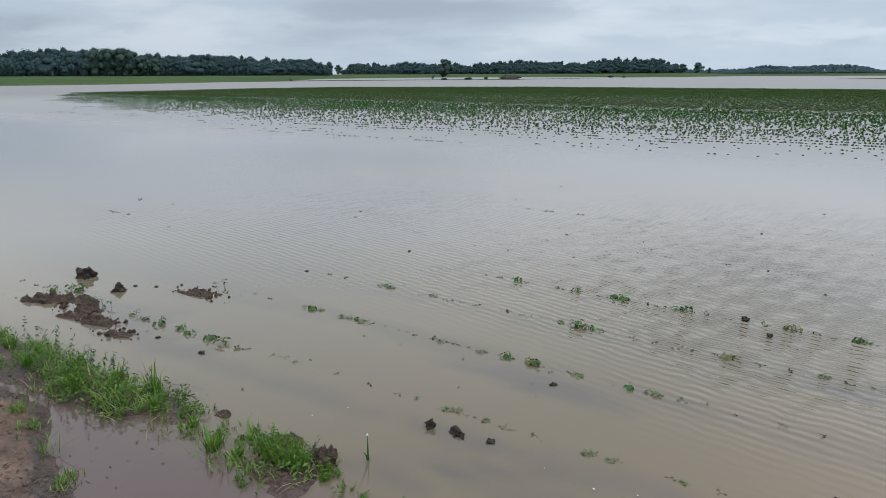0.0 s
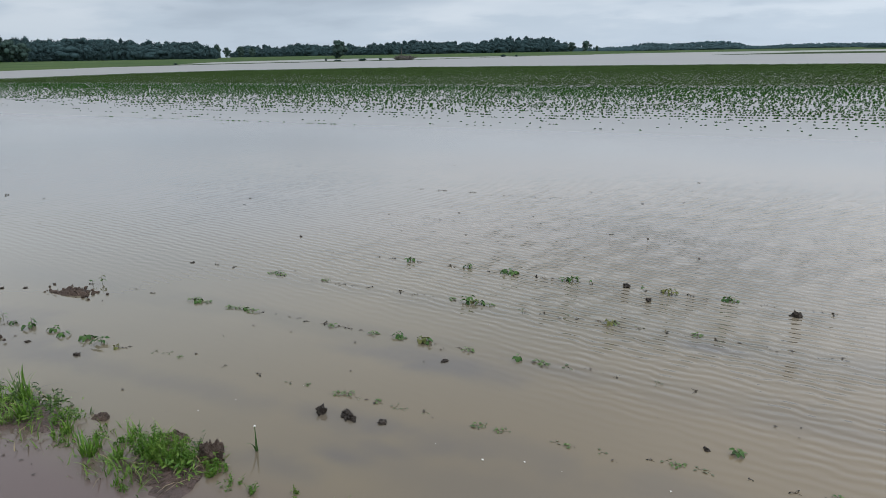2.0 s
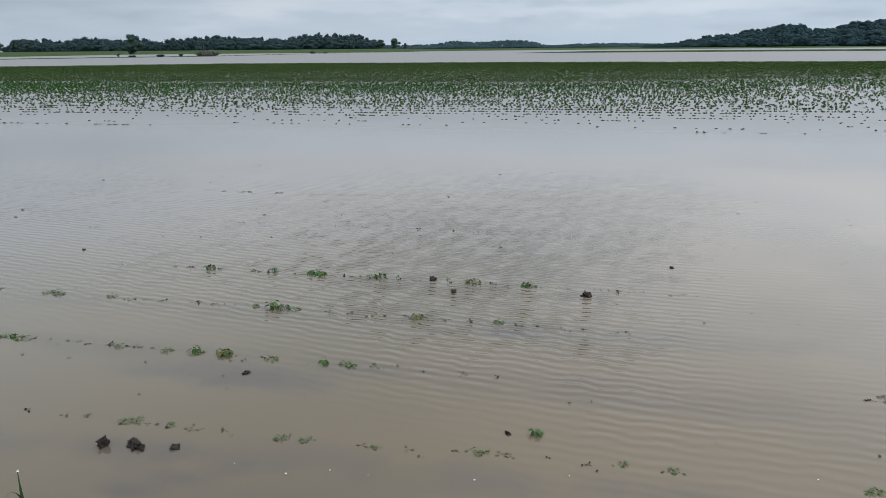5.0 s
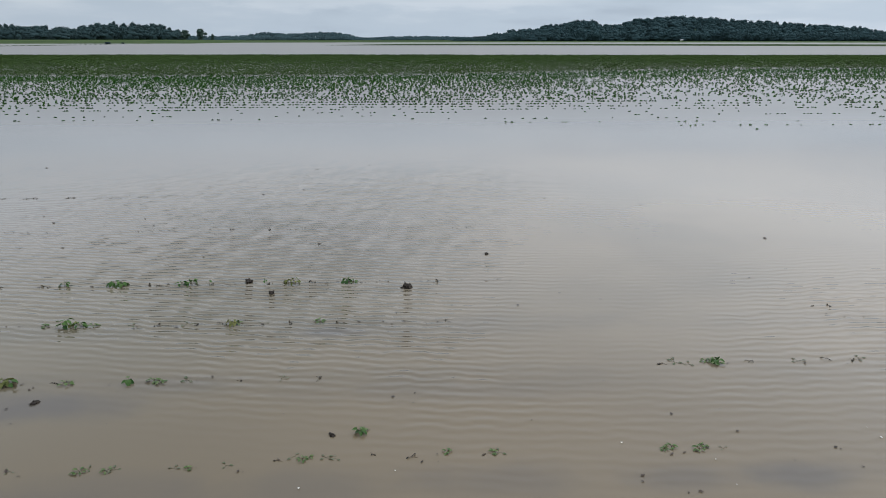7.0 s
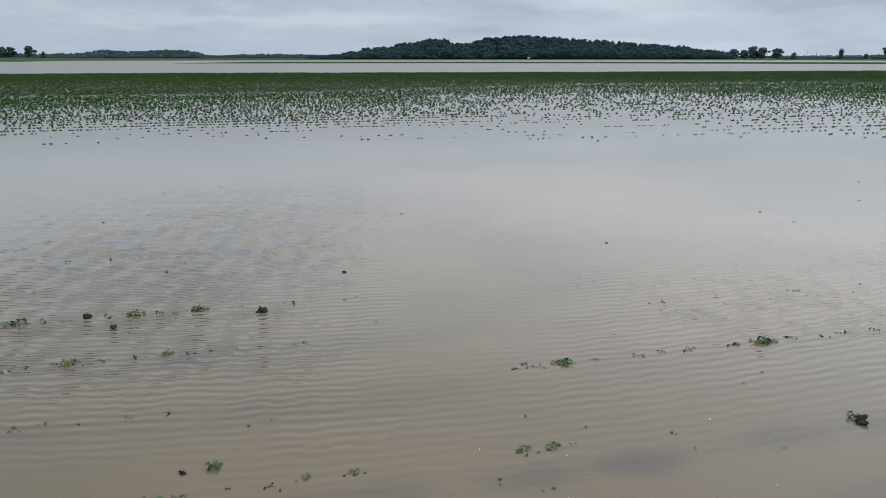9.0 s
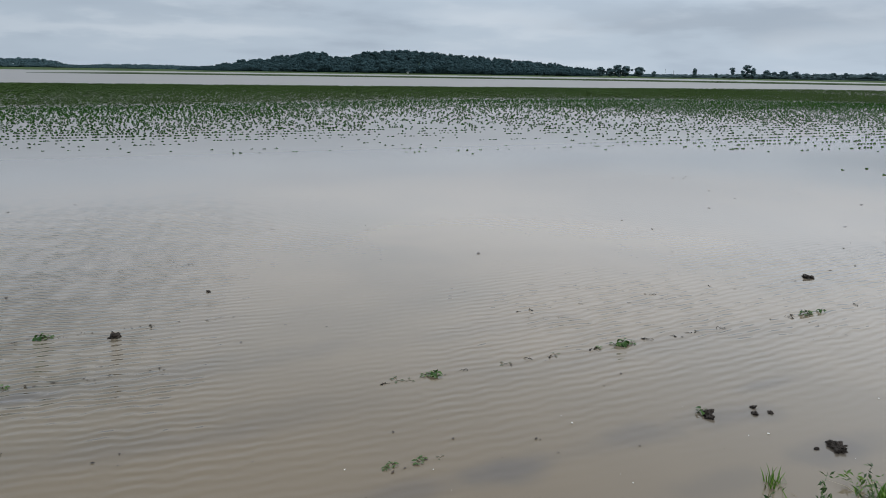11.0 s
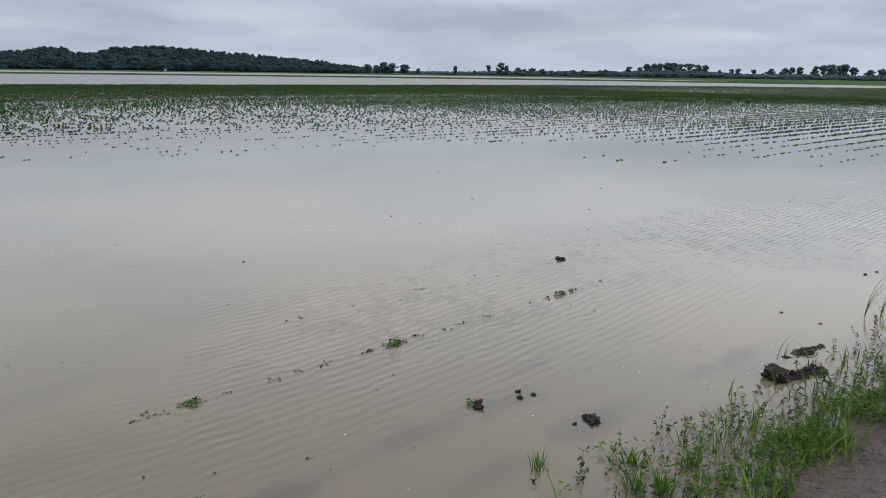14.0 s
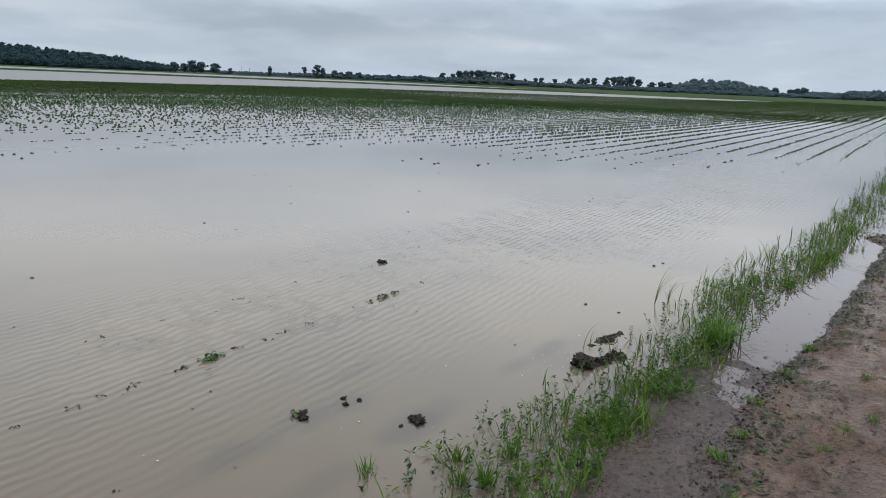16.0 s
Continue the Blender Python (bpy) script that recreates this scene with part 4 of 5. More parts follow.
def crop_plants():
    """Young plants in straight rows; only their tops clear the water near the front."""
    rng = np.random.default_rng(21)
    sparse, dense = [], []
    for k in range(-4, 130):
        y0 = ROW_A + ROW * k
        for x0, x1, gap in ((-70, 70, 0.085), (70, 270, 0.26)):
            if y0 > 37:
                gap *= 2.0 if y0 > 45 else 1.5
            x = np.arange(x0, x1, gap)
            x = x + rng.normal(size=len(x)) * gap * 0.3
            y = y0 + rng.normal(size=len(x)) * 0.03
            f, g = crop_front(x) + (value_noise(x * 0.5, y * 0.5, 8) - 0.5) * (2.0 - 1.4 * smooth_step(15, 24, x)) + 0.6 * (1 - smooth_step(8, 14, x)), crop_dense(x)
            e = (y - f) / np.maximum(g - f, 0.8)
            keep = (y < crop_back(x) + (value_noise(x * 0.3, y * 0, 9) - 0.5) * 1.5) & (e > -0.14)
            clump = value_noise(x * 0.9 + k * 17.3, y * 0.2 + k * 5.1, 6) * 0.55 + value_noise(x * 0.13, y * 0.13 + k * 0.2, 7) * 0.45
            east = smooth_step(15, 23, x)
            middle = smooth_step(5, 10, x) * (1 - smooth_step(18, 26, x))
            chance = np.interp(e + (value_noise(x * 0.07, y * 0.07, 13) - 0.5) * 0.22, [-0.14, -0.02, 0.05, 0.12, 0.5, 0.85, 1.0], [0.0, 0.05, 0.44, 0.68, 0.80, 0.94, 1.0]) * (1 - (0.36 * middle + 0.16 * east) * (1 - smooth_step(0.6, 1.0, e))) + (clump - 0.5) * np.where(e < 0.9, 1.0 - 0.25 * east, 0.2) + 0.14 * east * (e > 0.0)
            keep &= rng.random(len(x)) < chance
            x, y, e, east, middle = x[keep], y[keep], np.clip(e[keep], 0, 1.2), east[keep], middle[keep]
            if not len(x):
                continue
            tall = np.where(e < 1.0, np.interp(e, [0, 0.1, 0.25, 0.6, 1.0], [0.016, 0.030, 0.068, 0.104, 0.155]), 0.19) * np.where(e < 1.0, 0.55 + 0.8 * rng.random(len(x)), 0.85 + 0.25 * rng.random(len(x)))
            tall = tall * (1 - (0.30 * middle + 0.34 * east) * (1 - smooth_step(0.45, 0.9, e)))
            thick = e > 1.0
            for pick, out, many, big, loose in ((~thick, sparse, 12, 0.047, 0.8), (thick, dense, 14, 0.080, 1.6)):
                n = int(pick.sum())
                if not n:
                    continue
                xs, ys, hs = np.repeat(x[pick], many), np.repeat(y[pick], many), np.repeat(tall[pick], many)
                px = xs + rng.normal(size=n * many) * (0.011 + hs * 0.20) * loose
                py = ys + rng.normal(size=n * many) * (0.012 + hs * 0.18) * loose
                pz = rng.random(n * many) ** (0.55 if loose > 1 else 0.9) * hs
                s = big * (0.6 + 0.7 * rng.random(n * many)) * (0.62 + hs * 2.6)
                if loose > 1:
                    s = s * (1 + np.clip((ys - 45) / 40, 0, 1) * 0.6)
                out.append(leaf_quads(np.stack([px, py, pz + (0.01 if loose > 1 else -0.006)], 1), s, rng, 1.6 if loose > 1 else 0.0, 0.08 if loose > 1 else 0.2, 1.2))
    v, f = gather(sparse)
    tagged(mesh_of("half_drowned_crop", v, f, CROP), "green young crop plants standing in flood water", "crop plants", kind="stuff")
    v, f = gather(dense)
    tagged(mesh_of("standing_crop", v, f, CROPDARK), "dense dark green crop on higher ground", "crop plants", kind="stuff")


crop_plants()

# ---------------------------------------------------------------- clods and mud heaps


def clod(x, y, wide, deep, tall, seed, label, mat=CLOD, name="soil_clod", sunk=0.35, turn=0.0, rough=0.5):
    """An uneven lump of soil; the waterline cuts it."""
    bm = bmesh.new()
    bmesh.ops.create_icosphere(bm, subdivisions=4 if wide > 0.10 else 3, radius=1)
    shift = Vector((seed * 3.7, seed * 1.3, seed * 2.1))
    for v in bm.verts:
        n = v.co.normalized()
        k = 1 + rough * noise.noise(n * 1.3 + shift) + rough * 0.55 * noise.noise(n * 3.1 + shift) + rough * 0.40 * noise.noise(n * 7.3 + shift) + 0.22 * noise.noise(n * 15 + shift) + 0.12 * noise.noise(n * 31 + shift)
        k *= 1.32 - 0.62 * noise.voronoi(n * 1.9 + shift)[0][0] - 0.25 * noise.voronoi(n * 5.0 + shift)[0][0]
        v.co = Vector((n.x * wide * 0.39, n.y * deep * 0.39, n.z * tall * 0.36)) * k
    me = bpy.data.meshes.new(name)
    bm.to_mesh(me)
    bm.free()
    me.materials.append(mat)
    me.polygons.foreach_set("use_smooth", np.ones(len(me.polygons), dtype=bool))
    ob = new(name, me)
    ob.matrix_basis = pose(x, y, tall * 0.06, 0, 0, turn)
    return tagged(ob, label, "clod")


DARK = "dark wet soil clod breaking the flood water"
for k, (x, y, w, d, h) in enumerate([
        (-6.54, 5.12, 0.23, 0.18, 0.20), (-5.88, 5.03, 0.13, 0.11, 0.12), (-5.89, 5.19, 0.045, 0.04, 0.03), (-5.72, 5.28, 0.06, 0.05, 0.025),
        (-4.61, 4.55, 0.05, 0.05, 0.028), (-4.12, 4.54, 0.06, 0.06, 0.035), (-2.28, 4.57, 0.075, 0.06, 0.095), (-2.13, 4.59, 0.145, 0.08, 0.068),
        (-1.94, 4.62, 0.07, 0.06, 0.032), (-1.98, 5.40, 0.065, 0.05, 0.028), (-1.30, 7.24, 0.10, 0.08, 0.065), (-1.08, 6.97, 0.065, 0.06, 0.042),
        (-0.10, 7.05, 0.095, 0.09, 0.075), (2.81, 4.68, 0.095, 0.08, 0.068), (3.06, 4.60, 0.05, 0.045, 0.035), (3.11, 4.66, 0.045, 0.04, 0.035),
        (3.15, 4.58, 0.05, 0.04, 0.025), (3.15, 4.17, 0.12, 0.085, 0.066), (3.05, 4.21, 0.03, 0.03, 0.025)]):
    clod(x, y, w, d, h, k + 1, DARK, turn=k * 47 % 180, rough=0.75)
for k, (x, y, w, d, h) in enumerate([(5.70, 4.31, 0.035, 0.03, 0.025), (5.67, 4.01, 0.03, 0.03, 0.022), (7.42, 4.29, 0.045, 0.04, 0.03), (7.6, 4.25, 0.03, 0.03, 0.02), (5.62, 6.42, 0.15, 0.12, 0.075), (-0.45, 5.02, 0.04, 0.03, 0.03), (-4.66, 7.52, 0.04, 0.035, 0.03), (-4.99, 6.37, 0.05, 0.04, 0.025), (0.58, 7.88, 0.06, 0.05, 0.03), (-3.44, 4.86, 0.02, 0.02, 0.012)]):
    clod(x, y, w, d, h, k + 31, "small dark soil lump in shallow water", turn=k * 61 % 180, rough=0.7)


def mud_mound(x, y, wide, deep, tall, seed, label, mat=CLOD, turn=0.0):
    """A low heap of broken mud: one crumbled skin that dips under the water at its rim."""
    n, k = 96, 56
    u, v = np.meshgrid(np.linspace(-1, 1, n), np.linspace(-1, 1, k), indexing="ij")
    px, py = u * wide * 0.54, v * deep * 0.54
    lump = value_noise(px * 24 + seed * 9, py * 24 + seed * 5, seed) * 0.52 + value_noise(px * 60 + seed, py * 60, seed + 1) * 0.34 + value_noise(px * 130, py * 130 + seed, seed + 2) * 0.12
    rim = 0.85 - (u * u + v * v) * 1.25 + (value_noise(px * 9 + seed, py * 9, seed + 3) - 0.5) * 1.3
    z = tall * (np.clip(rim, -0.6, 0.55) * 0.70 + (lump - 0.46) * 1.6 * np.clip(rim + 0.45, 0, 1))
    px, py = px + (value_noise(px * 60, py * 60, seed + 4) - 0.5) * 0.012, py + (value_noise(px * 60, py * 60, seed + 5) - 0.5) * 0.012
    i, j = np.meshgrid(np.arange(n - 1), np.arange(k - 1), indexing="ij")
    f = np.stack([i * k + j, (i + 1) * k + j, (i + 1) * k + j + 1, i * k + j + 1], -1).reshape(-1, 4)
    ob = mesh_of("mud_mound", np.stack([px, py, np.maximum(z, -0.05)], -1).reshape(-1, 3), f, mat, None, True)
    ob.matrix_basis = pose(x, y, 0.0, 0, 0, turn)
    return tagged(ob, label, "mud mound")


HEAP = "brown heap of broken mud standing out of the water"
mud_mound(-6.02, 4.60, 0.62, 0.22, 0.085, 1, HEAP, REDCLOD, 30)
mud_mound(-5.62, 4.58, 0.30, 0.14, 0.07, 2, HEAP, REDCLOD, 30)
mud_mound(-5.58, 4.44, 0.26, 0.10, 0.04, 3, HEAP, REDCLOD, 30)
mud_mound(-5.24, 4.50, 0.40, 0.17, 0.06, 4, HEAP, REDCLOD, 20)
mud_mound(-4.88, 4.42, 0.22, 0.10, 0.045, 5, HEAP, REDCLOD, 20)
mud_mound(-5.25, 5.36, 0.40, 0.16, 0.055, 6, HEAP, REDCLOD, 20)
mud_mound(-3.29, 4.05, 0.10, 0.07, 0.036, 7, "brown knot of mud and dead grass", REDCLOD)
mud_mound(-2.80, 4.05, 0.21, 0.13, 0.045, 8, "flat brown mud slab beside green grass", REDCLOD)
clod(-2.48, 3.99, 0.145, 0.13, 0.26, 65, "large crumbly brown soil clod beside green grass", REDCLOD, rough=0.42)
clod(4.46, 3.79, 0.30, 0.19, 0.14, 62, "large dark soil clod at the verge", rough=0.65, turn=20)
mud_mound(4.66, 3.70, 0.30, 0.13, 0.055, 9, "dark mud heap at the verge", CLOD, -20)
mud_mound(5.0, 3.86, 0.40, 0.11, 0.045, 10, "low dark mud heap at the verge", CLOD, -10)

# ---------------------------------------------------------------- plants in the drowned rows


def leaf_mesh(name, mat, long, wide, curl, seed):
    """A pointed oval leaf with a raised rim and a drooping tip, lying along +x from its stalk."""
    rng = random.Random(seed)
    verts, faces = [], []
    for k in range(6):
        u = k / 5
        w = wide * math.sin(math.pi * (0.06 + 0.92 * u) ** 0.8) * (0.9 + 0.2 * rng.random()) / 2
        droop = -curl * long * u * u
        for s in (-1, -0.5, 0, 0.5, 1):
            verts.append((long * u, s * w, droop + abs(s) * w * 0.35 + rng.uniform(-1, 1) * long * 0.02))
    for k in range(5):
        for j in range(4):
            a = k * 5 + j
            faces.append((a, a + 1, a + 6, a + 5))
    me = bpy.data.meshes.new(name)
    me.from_pydata(verts, [], faces)
    me.materials.append(mat)
    me.polygons.foreach_set("use_smooth", np.ones(len(me.polygons), dtype=bool))
    return me


SHEET = {}
for key, mat, long, wide, curl in (("g", SEEDLEAF, 0.055, 0.044, 0.45), ("y", YELLOWLEAF, 0.050, 0.042, 0.55), ("f", PALELEAF, 0.042, 0.026, 0.10), ("s", SEEDLEAF, 0.040, 0.024, 0.35), ("p", DROWNLEAF, 0.050, 0.028, 0.15), ("d", DEADLEAF, 0.040, 0.022, 0.5)):
    SHEET[key] = [leaf_mesh("leaf", mat, long * s, wide * s, curl * c, k) for k, (s, c) in enumerate(((1.0, 1.0), (0.8, 0.7), (1.15, 1.3)))]
SEEDLINGS = {}
SEED_LABEL = {"f": "half-drowned green seedling with leaves flat on the water", "s": "thin upright green seedling in shallow flood water", "g": "green crop seedling standing in shallow flood water", "y": "yellowing crop seedling in shallow flood water", "p": "pale silted seedling floating flat on the water", "d": "dead dark seedling twig in shallow flood water"}


def make_seedling(kind, size, variant):
    """A seedling: stem, a few leaf stalks and its leaves, each leaf a part."""
    rng = random.Random(f"{kind}{size}{variant}")
    root = new("crop_seedling")
    tall = {"g": 0.022 + 0.014 * size, "y": 0.020 + 0.013 * size, "f": 0.012 + 0.004 * size, "s": 0.06 + 0.025 * size, "p": 0.006, "d": 0.008 + 0.007 * size}[kind]
    leaves = {"g": 3 + 2 * size, "y": 3 + 2 * size, "f": 4 + 2 * size, "s": 3 + size, "p": 2 + size, "d": 2 + size}[kind]
    reach = {"g": 0.012 + 0.012 * size, "y": 0.012 + 0.012 * size, "f": 0.012 + 0.013 * size, "s": 0.022, "p": 0.03 + 0.02 * size, "d": 0.015 + 0.016 * size}[kind]
    bm = bmesh.new()
    bend = rng.uniform(-0.3, 0.3)
    tube(bm, [(0, 0, -0.06), (bend * 0.01, 0, 0), (bend * 0.02, 0.002, tall)], [0.0028, 0.0024, 0.0015], 5)
    ends = []
    for k in range(leaves):
        a = k * 2.39 + rng.uniform(-0.5, 0.5)
        r = reach * rng.uniform(0.35, 1.1)
        if kind == "d":
            a = rng.choice((0.2, 3.3)) + rng.uniform(-0.5, 0.5)
        z = tall * rng.uniform(0.45, 1.05) if kind not in "pf" else rng.uniform(0.003, max(0.007, tall))
        tip = (r * math.cos(a), r * math.sin(a), z)
        tube(bm, [(bend * 0.01, 0, z * 0.5), (tip[0] * 0.6, tip[1] * 0.6, z * 1.05), tip], [0.0014, 0.0012, 0.001], 4)
        ends.append((tip, a))
    if kind == "d":
        for k in range(2):
            a = rng.uniform(0, 6.28)
            tube(bm, [(0, 0, 0.002), (0.03 * math.cos(a), 0.03 * math.sin(a), 0.008), (0.075 * math.cos(a), 0.06 * math.sin(a), 0.001)], [0.002, 0.0018, 0.001], 4)
    part("stem", bm, STEM if kind != "d" else LITTER, root)
    for tip, a in ends:
        ob = new("leaf", rng.choice(SHEET[kind]))
        ob.parent = root
        lift = rng.uniform(-25, 15) if kind not in "pf" else rng.uniform(-4, 9)
        ob.matrix_basis = pose(*tip, rng.uniform(-35, 35) if kind not in "pf" else rng.uniform(-8, 8), lift * -1 + (25 if kind == "d" else 0), math.degrees(a))
    return tagged(root, SEED_LABEL[kind], "plant", "seedlings in the drowned rows")


def sow(y, text, wander=0.012, grown=1.0):
    """Plants along one row: each word is a place along it, a kind and a size."""
    for k, word in enumerate(text.split()):
        place, kind, size = float(word[:-2]), word[-2], int(word[-1])
        key = (kind, size, k % 3)
        at = pose(place, y + wander * math.sin(k * 2.7 + y), 0.0, 0, 0, k * 83 % 360)
        if key in SEEDLINGS:
            ob = copy_thing(SEEDLINGS[key], at)
        else:
            ob = SEEDLINGS[key] = make_seedling(*key)
            ob.matrix_basis = at
        ob.scale = (grown * ({"p": 0.46, "d": 0.52}.get(kind, 0.60) + 0.08 * math.sin(k * 1.9)),) * 3


sow(ROW_A, "-3.38d1 -3.20g2 -3.12d1 -2.82d2 -2.77d1 -2.65g2 -2.44d1 -2.29g2 -2.22g2 -2.19d2 -2.03d2 -1.96d0 -1.89d1 -1.78g2 -1.72g2 -1.58s0 -1.56d1 -1.17s0 -1.14d1 -1.00y2 -0.95y3 -0.82d2 -0.70d0 -0.56g2 -0.51f2 0.13d2")
sow(ROW_A - ROW - 0.02, "-4.74d1 -4.54d1 -4.12f2 -4.06g1 -4.00f2 -3.57f2 -3.37d1 -3.14d1 -2.86d2 -2.73d2 -2.42f1 -2.29g3 -2.24y2 -2.19g2 -2.11f1 -1.86p1 -1.70d2 -1.52p1 -1.45d1 -1.31d1 -1.23y2 -1.20f1 -1.03p1 -0.86d2 -0.67f2 -0.55d1")
sow(6.53, "2.69d1 2.80d2 3.25d1 3.90d1 3.95d2 4.58d1 6.04d1", 0.015, 0.7)
sow(ROW_A - 2 * ROW - 0.06, "-4.64d1 -4.22f2 -4.15g2 -4.08f2 -3.84f1 -3.76f2 -3.70g1 -3.63f2 -3.55d0 -3.15d1 -3.01d2 -2.94f1 -2.89d1 -2.81d1 -2.60f1 -2.42g2 -2.38f1 -2.24y2 -2.21g2 -1.98d1 -1.92f2 -1.59g1 -1.46f2 -1.42f1 -1.28p1 -0.99d0 -0.78p2 -0.57d0")
sow(ROW_A - 2 * ROW + 0.03, "1.33d1 1.42p2 1.49p1 1.60f2 1.64f3 1.66g1 1.85d2 2.13p1 2.31d1 2.45d2 2.50p1 2.79d2 2.83f1 2.97f3 3.02g2 3.04f3 3.09f2 3.24d2 3.46d1 3.60d1 3.66d1 3.88d2 4.38d0 4.55d2 4.60d1 4.70f2 4.74g2 4.78f2 4.90g1 5.31d2", 0.014)
sow(4.79, "-3.71p2 -3.62p1 -3.50f1 -3.15d2 -2.88d2 -2.66p1 -2.54f1 -2.32f2 -2.27f3 -2.20p1 -2.08f1 -1.96p2 -1.91p1 -1.79p1 -1.49f2 -1.46p1 -1.38f2 -1.35p1 -1.10p1 -1.04f1 -0.88p1", 0.012, 0.72)
sow(4.84, "-0.67d1 -0.60p1 -0.56f2 -0.53f1 -0.46p2 -0.42p1 -0.25d1 -0.08d2 0.08f1 0.24d1 0.28f1 0.31p1 1.05f2 1.09f2 1.21f2 1.24f1 1.32p1", 0.015, 0.70)
sow(4.73, "-6.64d1 -6.51p2 -6.36g1 -6.32s1 -5.80s0 -5.75s1 -5.66s1 -5.58s0 -5.53s1 -5.20y1 -5.16s1 -5.06d2 -5.02g1 -4.86s2 -4.84g1 -4.63g2 -4.49g2 -4.29g2 -4.14g3 -3.98y1 -3.93d1 2.80g1 2.83p1 -6.89d1", 0.02)
sow(4.84, "-6.26g3 -6.20g3 -6.15g2", 0.02)
sow(5.58, "-5.30d1 -5.22s2 -5.26s1", 0.03)
sow(5.04, "-0.32g1 -0.31f0")
sow(10.33, "-4.47d2 -4.42d1 -4.40d2 -4.03d2 -3.98d1 -4.75d1", 0.02)
sow(7.05, "-9.41d1 -9.30d1 -9.21d1 -8.99d1", 0.02)
sow(7.83, "-9.95d2 -9.88d1 -9.15d1", 0.02)
sow(8.79, "-1.79d1 -1.43d1", 0.02)

# ---------------------------------------------------------------- verge grass


def spread(rng, n, x0, x1, inside, dense):
    """Places in the verge, thinned by a patch noise; inside: share from back to front."""
    x = x0 + (x1 - x0) * rng.random(n)
    u = np.clip(0.5 + (rng.random(n) - 0.5) * inside, 0, 1)
    y = verge_back(x) + (verge_front(x) - verge_back(x)) * u + rng.normal(size=n) * 0.03
    keep = rng.random(n) < dense(x, y) * np.interp(x, [-3.50, -3.36, -2.96, -2.88, -2.46, -2.36, 2.3, 2.5], [1.0, 0.34, 0.26, 0.9, 0.9, 0.0, 0.0, 1.0])
    x, y = x[keep], y[keep]
    return np.stack([x, y, ground_height(x, y) - 0.005], 1)


def verge():
    rng = np.random.default_rng(31)
    patch = lambda x, y, s: value_noise(x * 2.6, y * 3.2, s)
    # west stretch: short thick grass
    root = spread(rng, 11000, -9.0, -3.35, 1.0, lambda x, y: np.clip((patch(x, y, 41) - 0.33) * 2.6, 0, 1) * np.clip((patch(x * 3, y * 3, 48) - 0.2) * 2, 0, 1))
    tall = 0.03 + 0.075 * rng.random(len(root)) ** 1.3 * (0.4 + patch(root[:, 0], root[:, 1], 42))
    a = blade_strips(root, tall, 0.004 + 0.004 * rng.random(len(root)), 0.3 + 0.6 * rng.random(len(root)), rng, 0.8)
    root = spread(rng, 2300, -3.6, -1.95, 1.0, lambda x, y: np.clip((patch(x, y, 43) - 0.42) * 3.0, 0, 1) * np.clip((patch(x * 3, y * 3, 49) - 0.2) * 2, 0, 1))
    tall = 0.02 + 0.085 * rng.random(len(root))
    b = blade_strips(root, tall, 0.0035 + 0.003 * rng.random(len(root)), 0.30 + 0.5 * rng.random(len(root)), rng, 0.7)
    # east stretch: taller, standing in water, thin at its front
    root = spread(rng, 6500, 2.4, 9.0, 1.0, lambda x, y: np.clip((patch(x, y, 45) - 0.34) * 2.6, 0, 1) * np.clip(1.25 - 1.15 * (y - verge_back(x)) / (verge_front(x) - verge_back(x)), 0.08, 1))
    d = blade_strips(root, (0.04 + 0.14 * rng.random(len(root)) ** 1.4) * np.interp(root[:, 0], [4.8, 6.5], [1.0, 1.45]), 0.006 + 0.004 * rng.random(len(root)), 0.15 + 0.5 * rng.random(len(root)), rng)
    root = spread(rng, 7500, 9.0, 34.0, 1.0, lambda x, y: np.clip((patch(x * 0.6, y, 46) - 0.28) * 2.4, 0, 1) * np.clip(1.15 - 1.75 * (y - verge_back(x)) / (verge_front(x) - verge_back(x)), 0.05, 1))
    e = blade_strips(root, 0.08 + 0.22 * rng.random(len(root)) ** 1.5, 0.008 + 0.006 * rng.random(len(root)), 0.15 + 0.5 * rng.random(len(root)), rng)
    v, f = gather([a, b, d, e])
    tagged(mesh_of("verge_grass", v, f, GRASS), "fresh green grass along the wet field edge", "grass", kind="stuff")
    # yellowed blades between
    root = spread(rng, 1100, -8.0, 20.0, 1.0, lambda x, y: np.clip(0.2 + patch(x, y, 47), 0, 1))
    v, f = blade_strips(root, 0.04 + 0.08 * rng.random(len(root)), 0.004 + 0.003 * rng.random(len(root)), 0.4 + 0.8 * rng.random(len(root)), rng, 1.0)
    tagged(mesh_of("dead_grass", v, f, STRAW), "dry yellowed grass blades among green ones", "grass", kind="stuff")


verge()


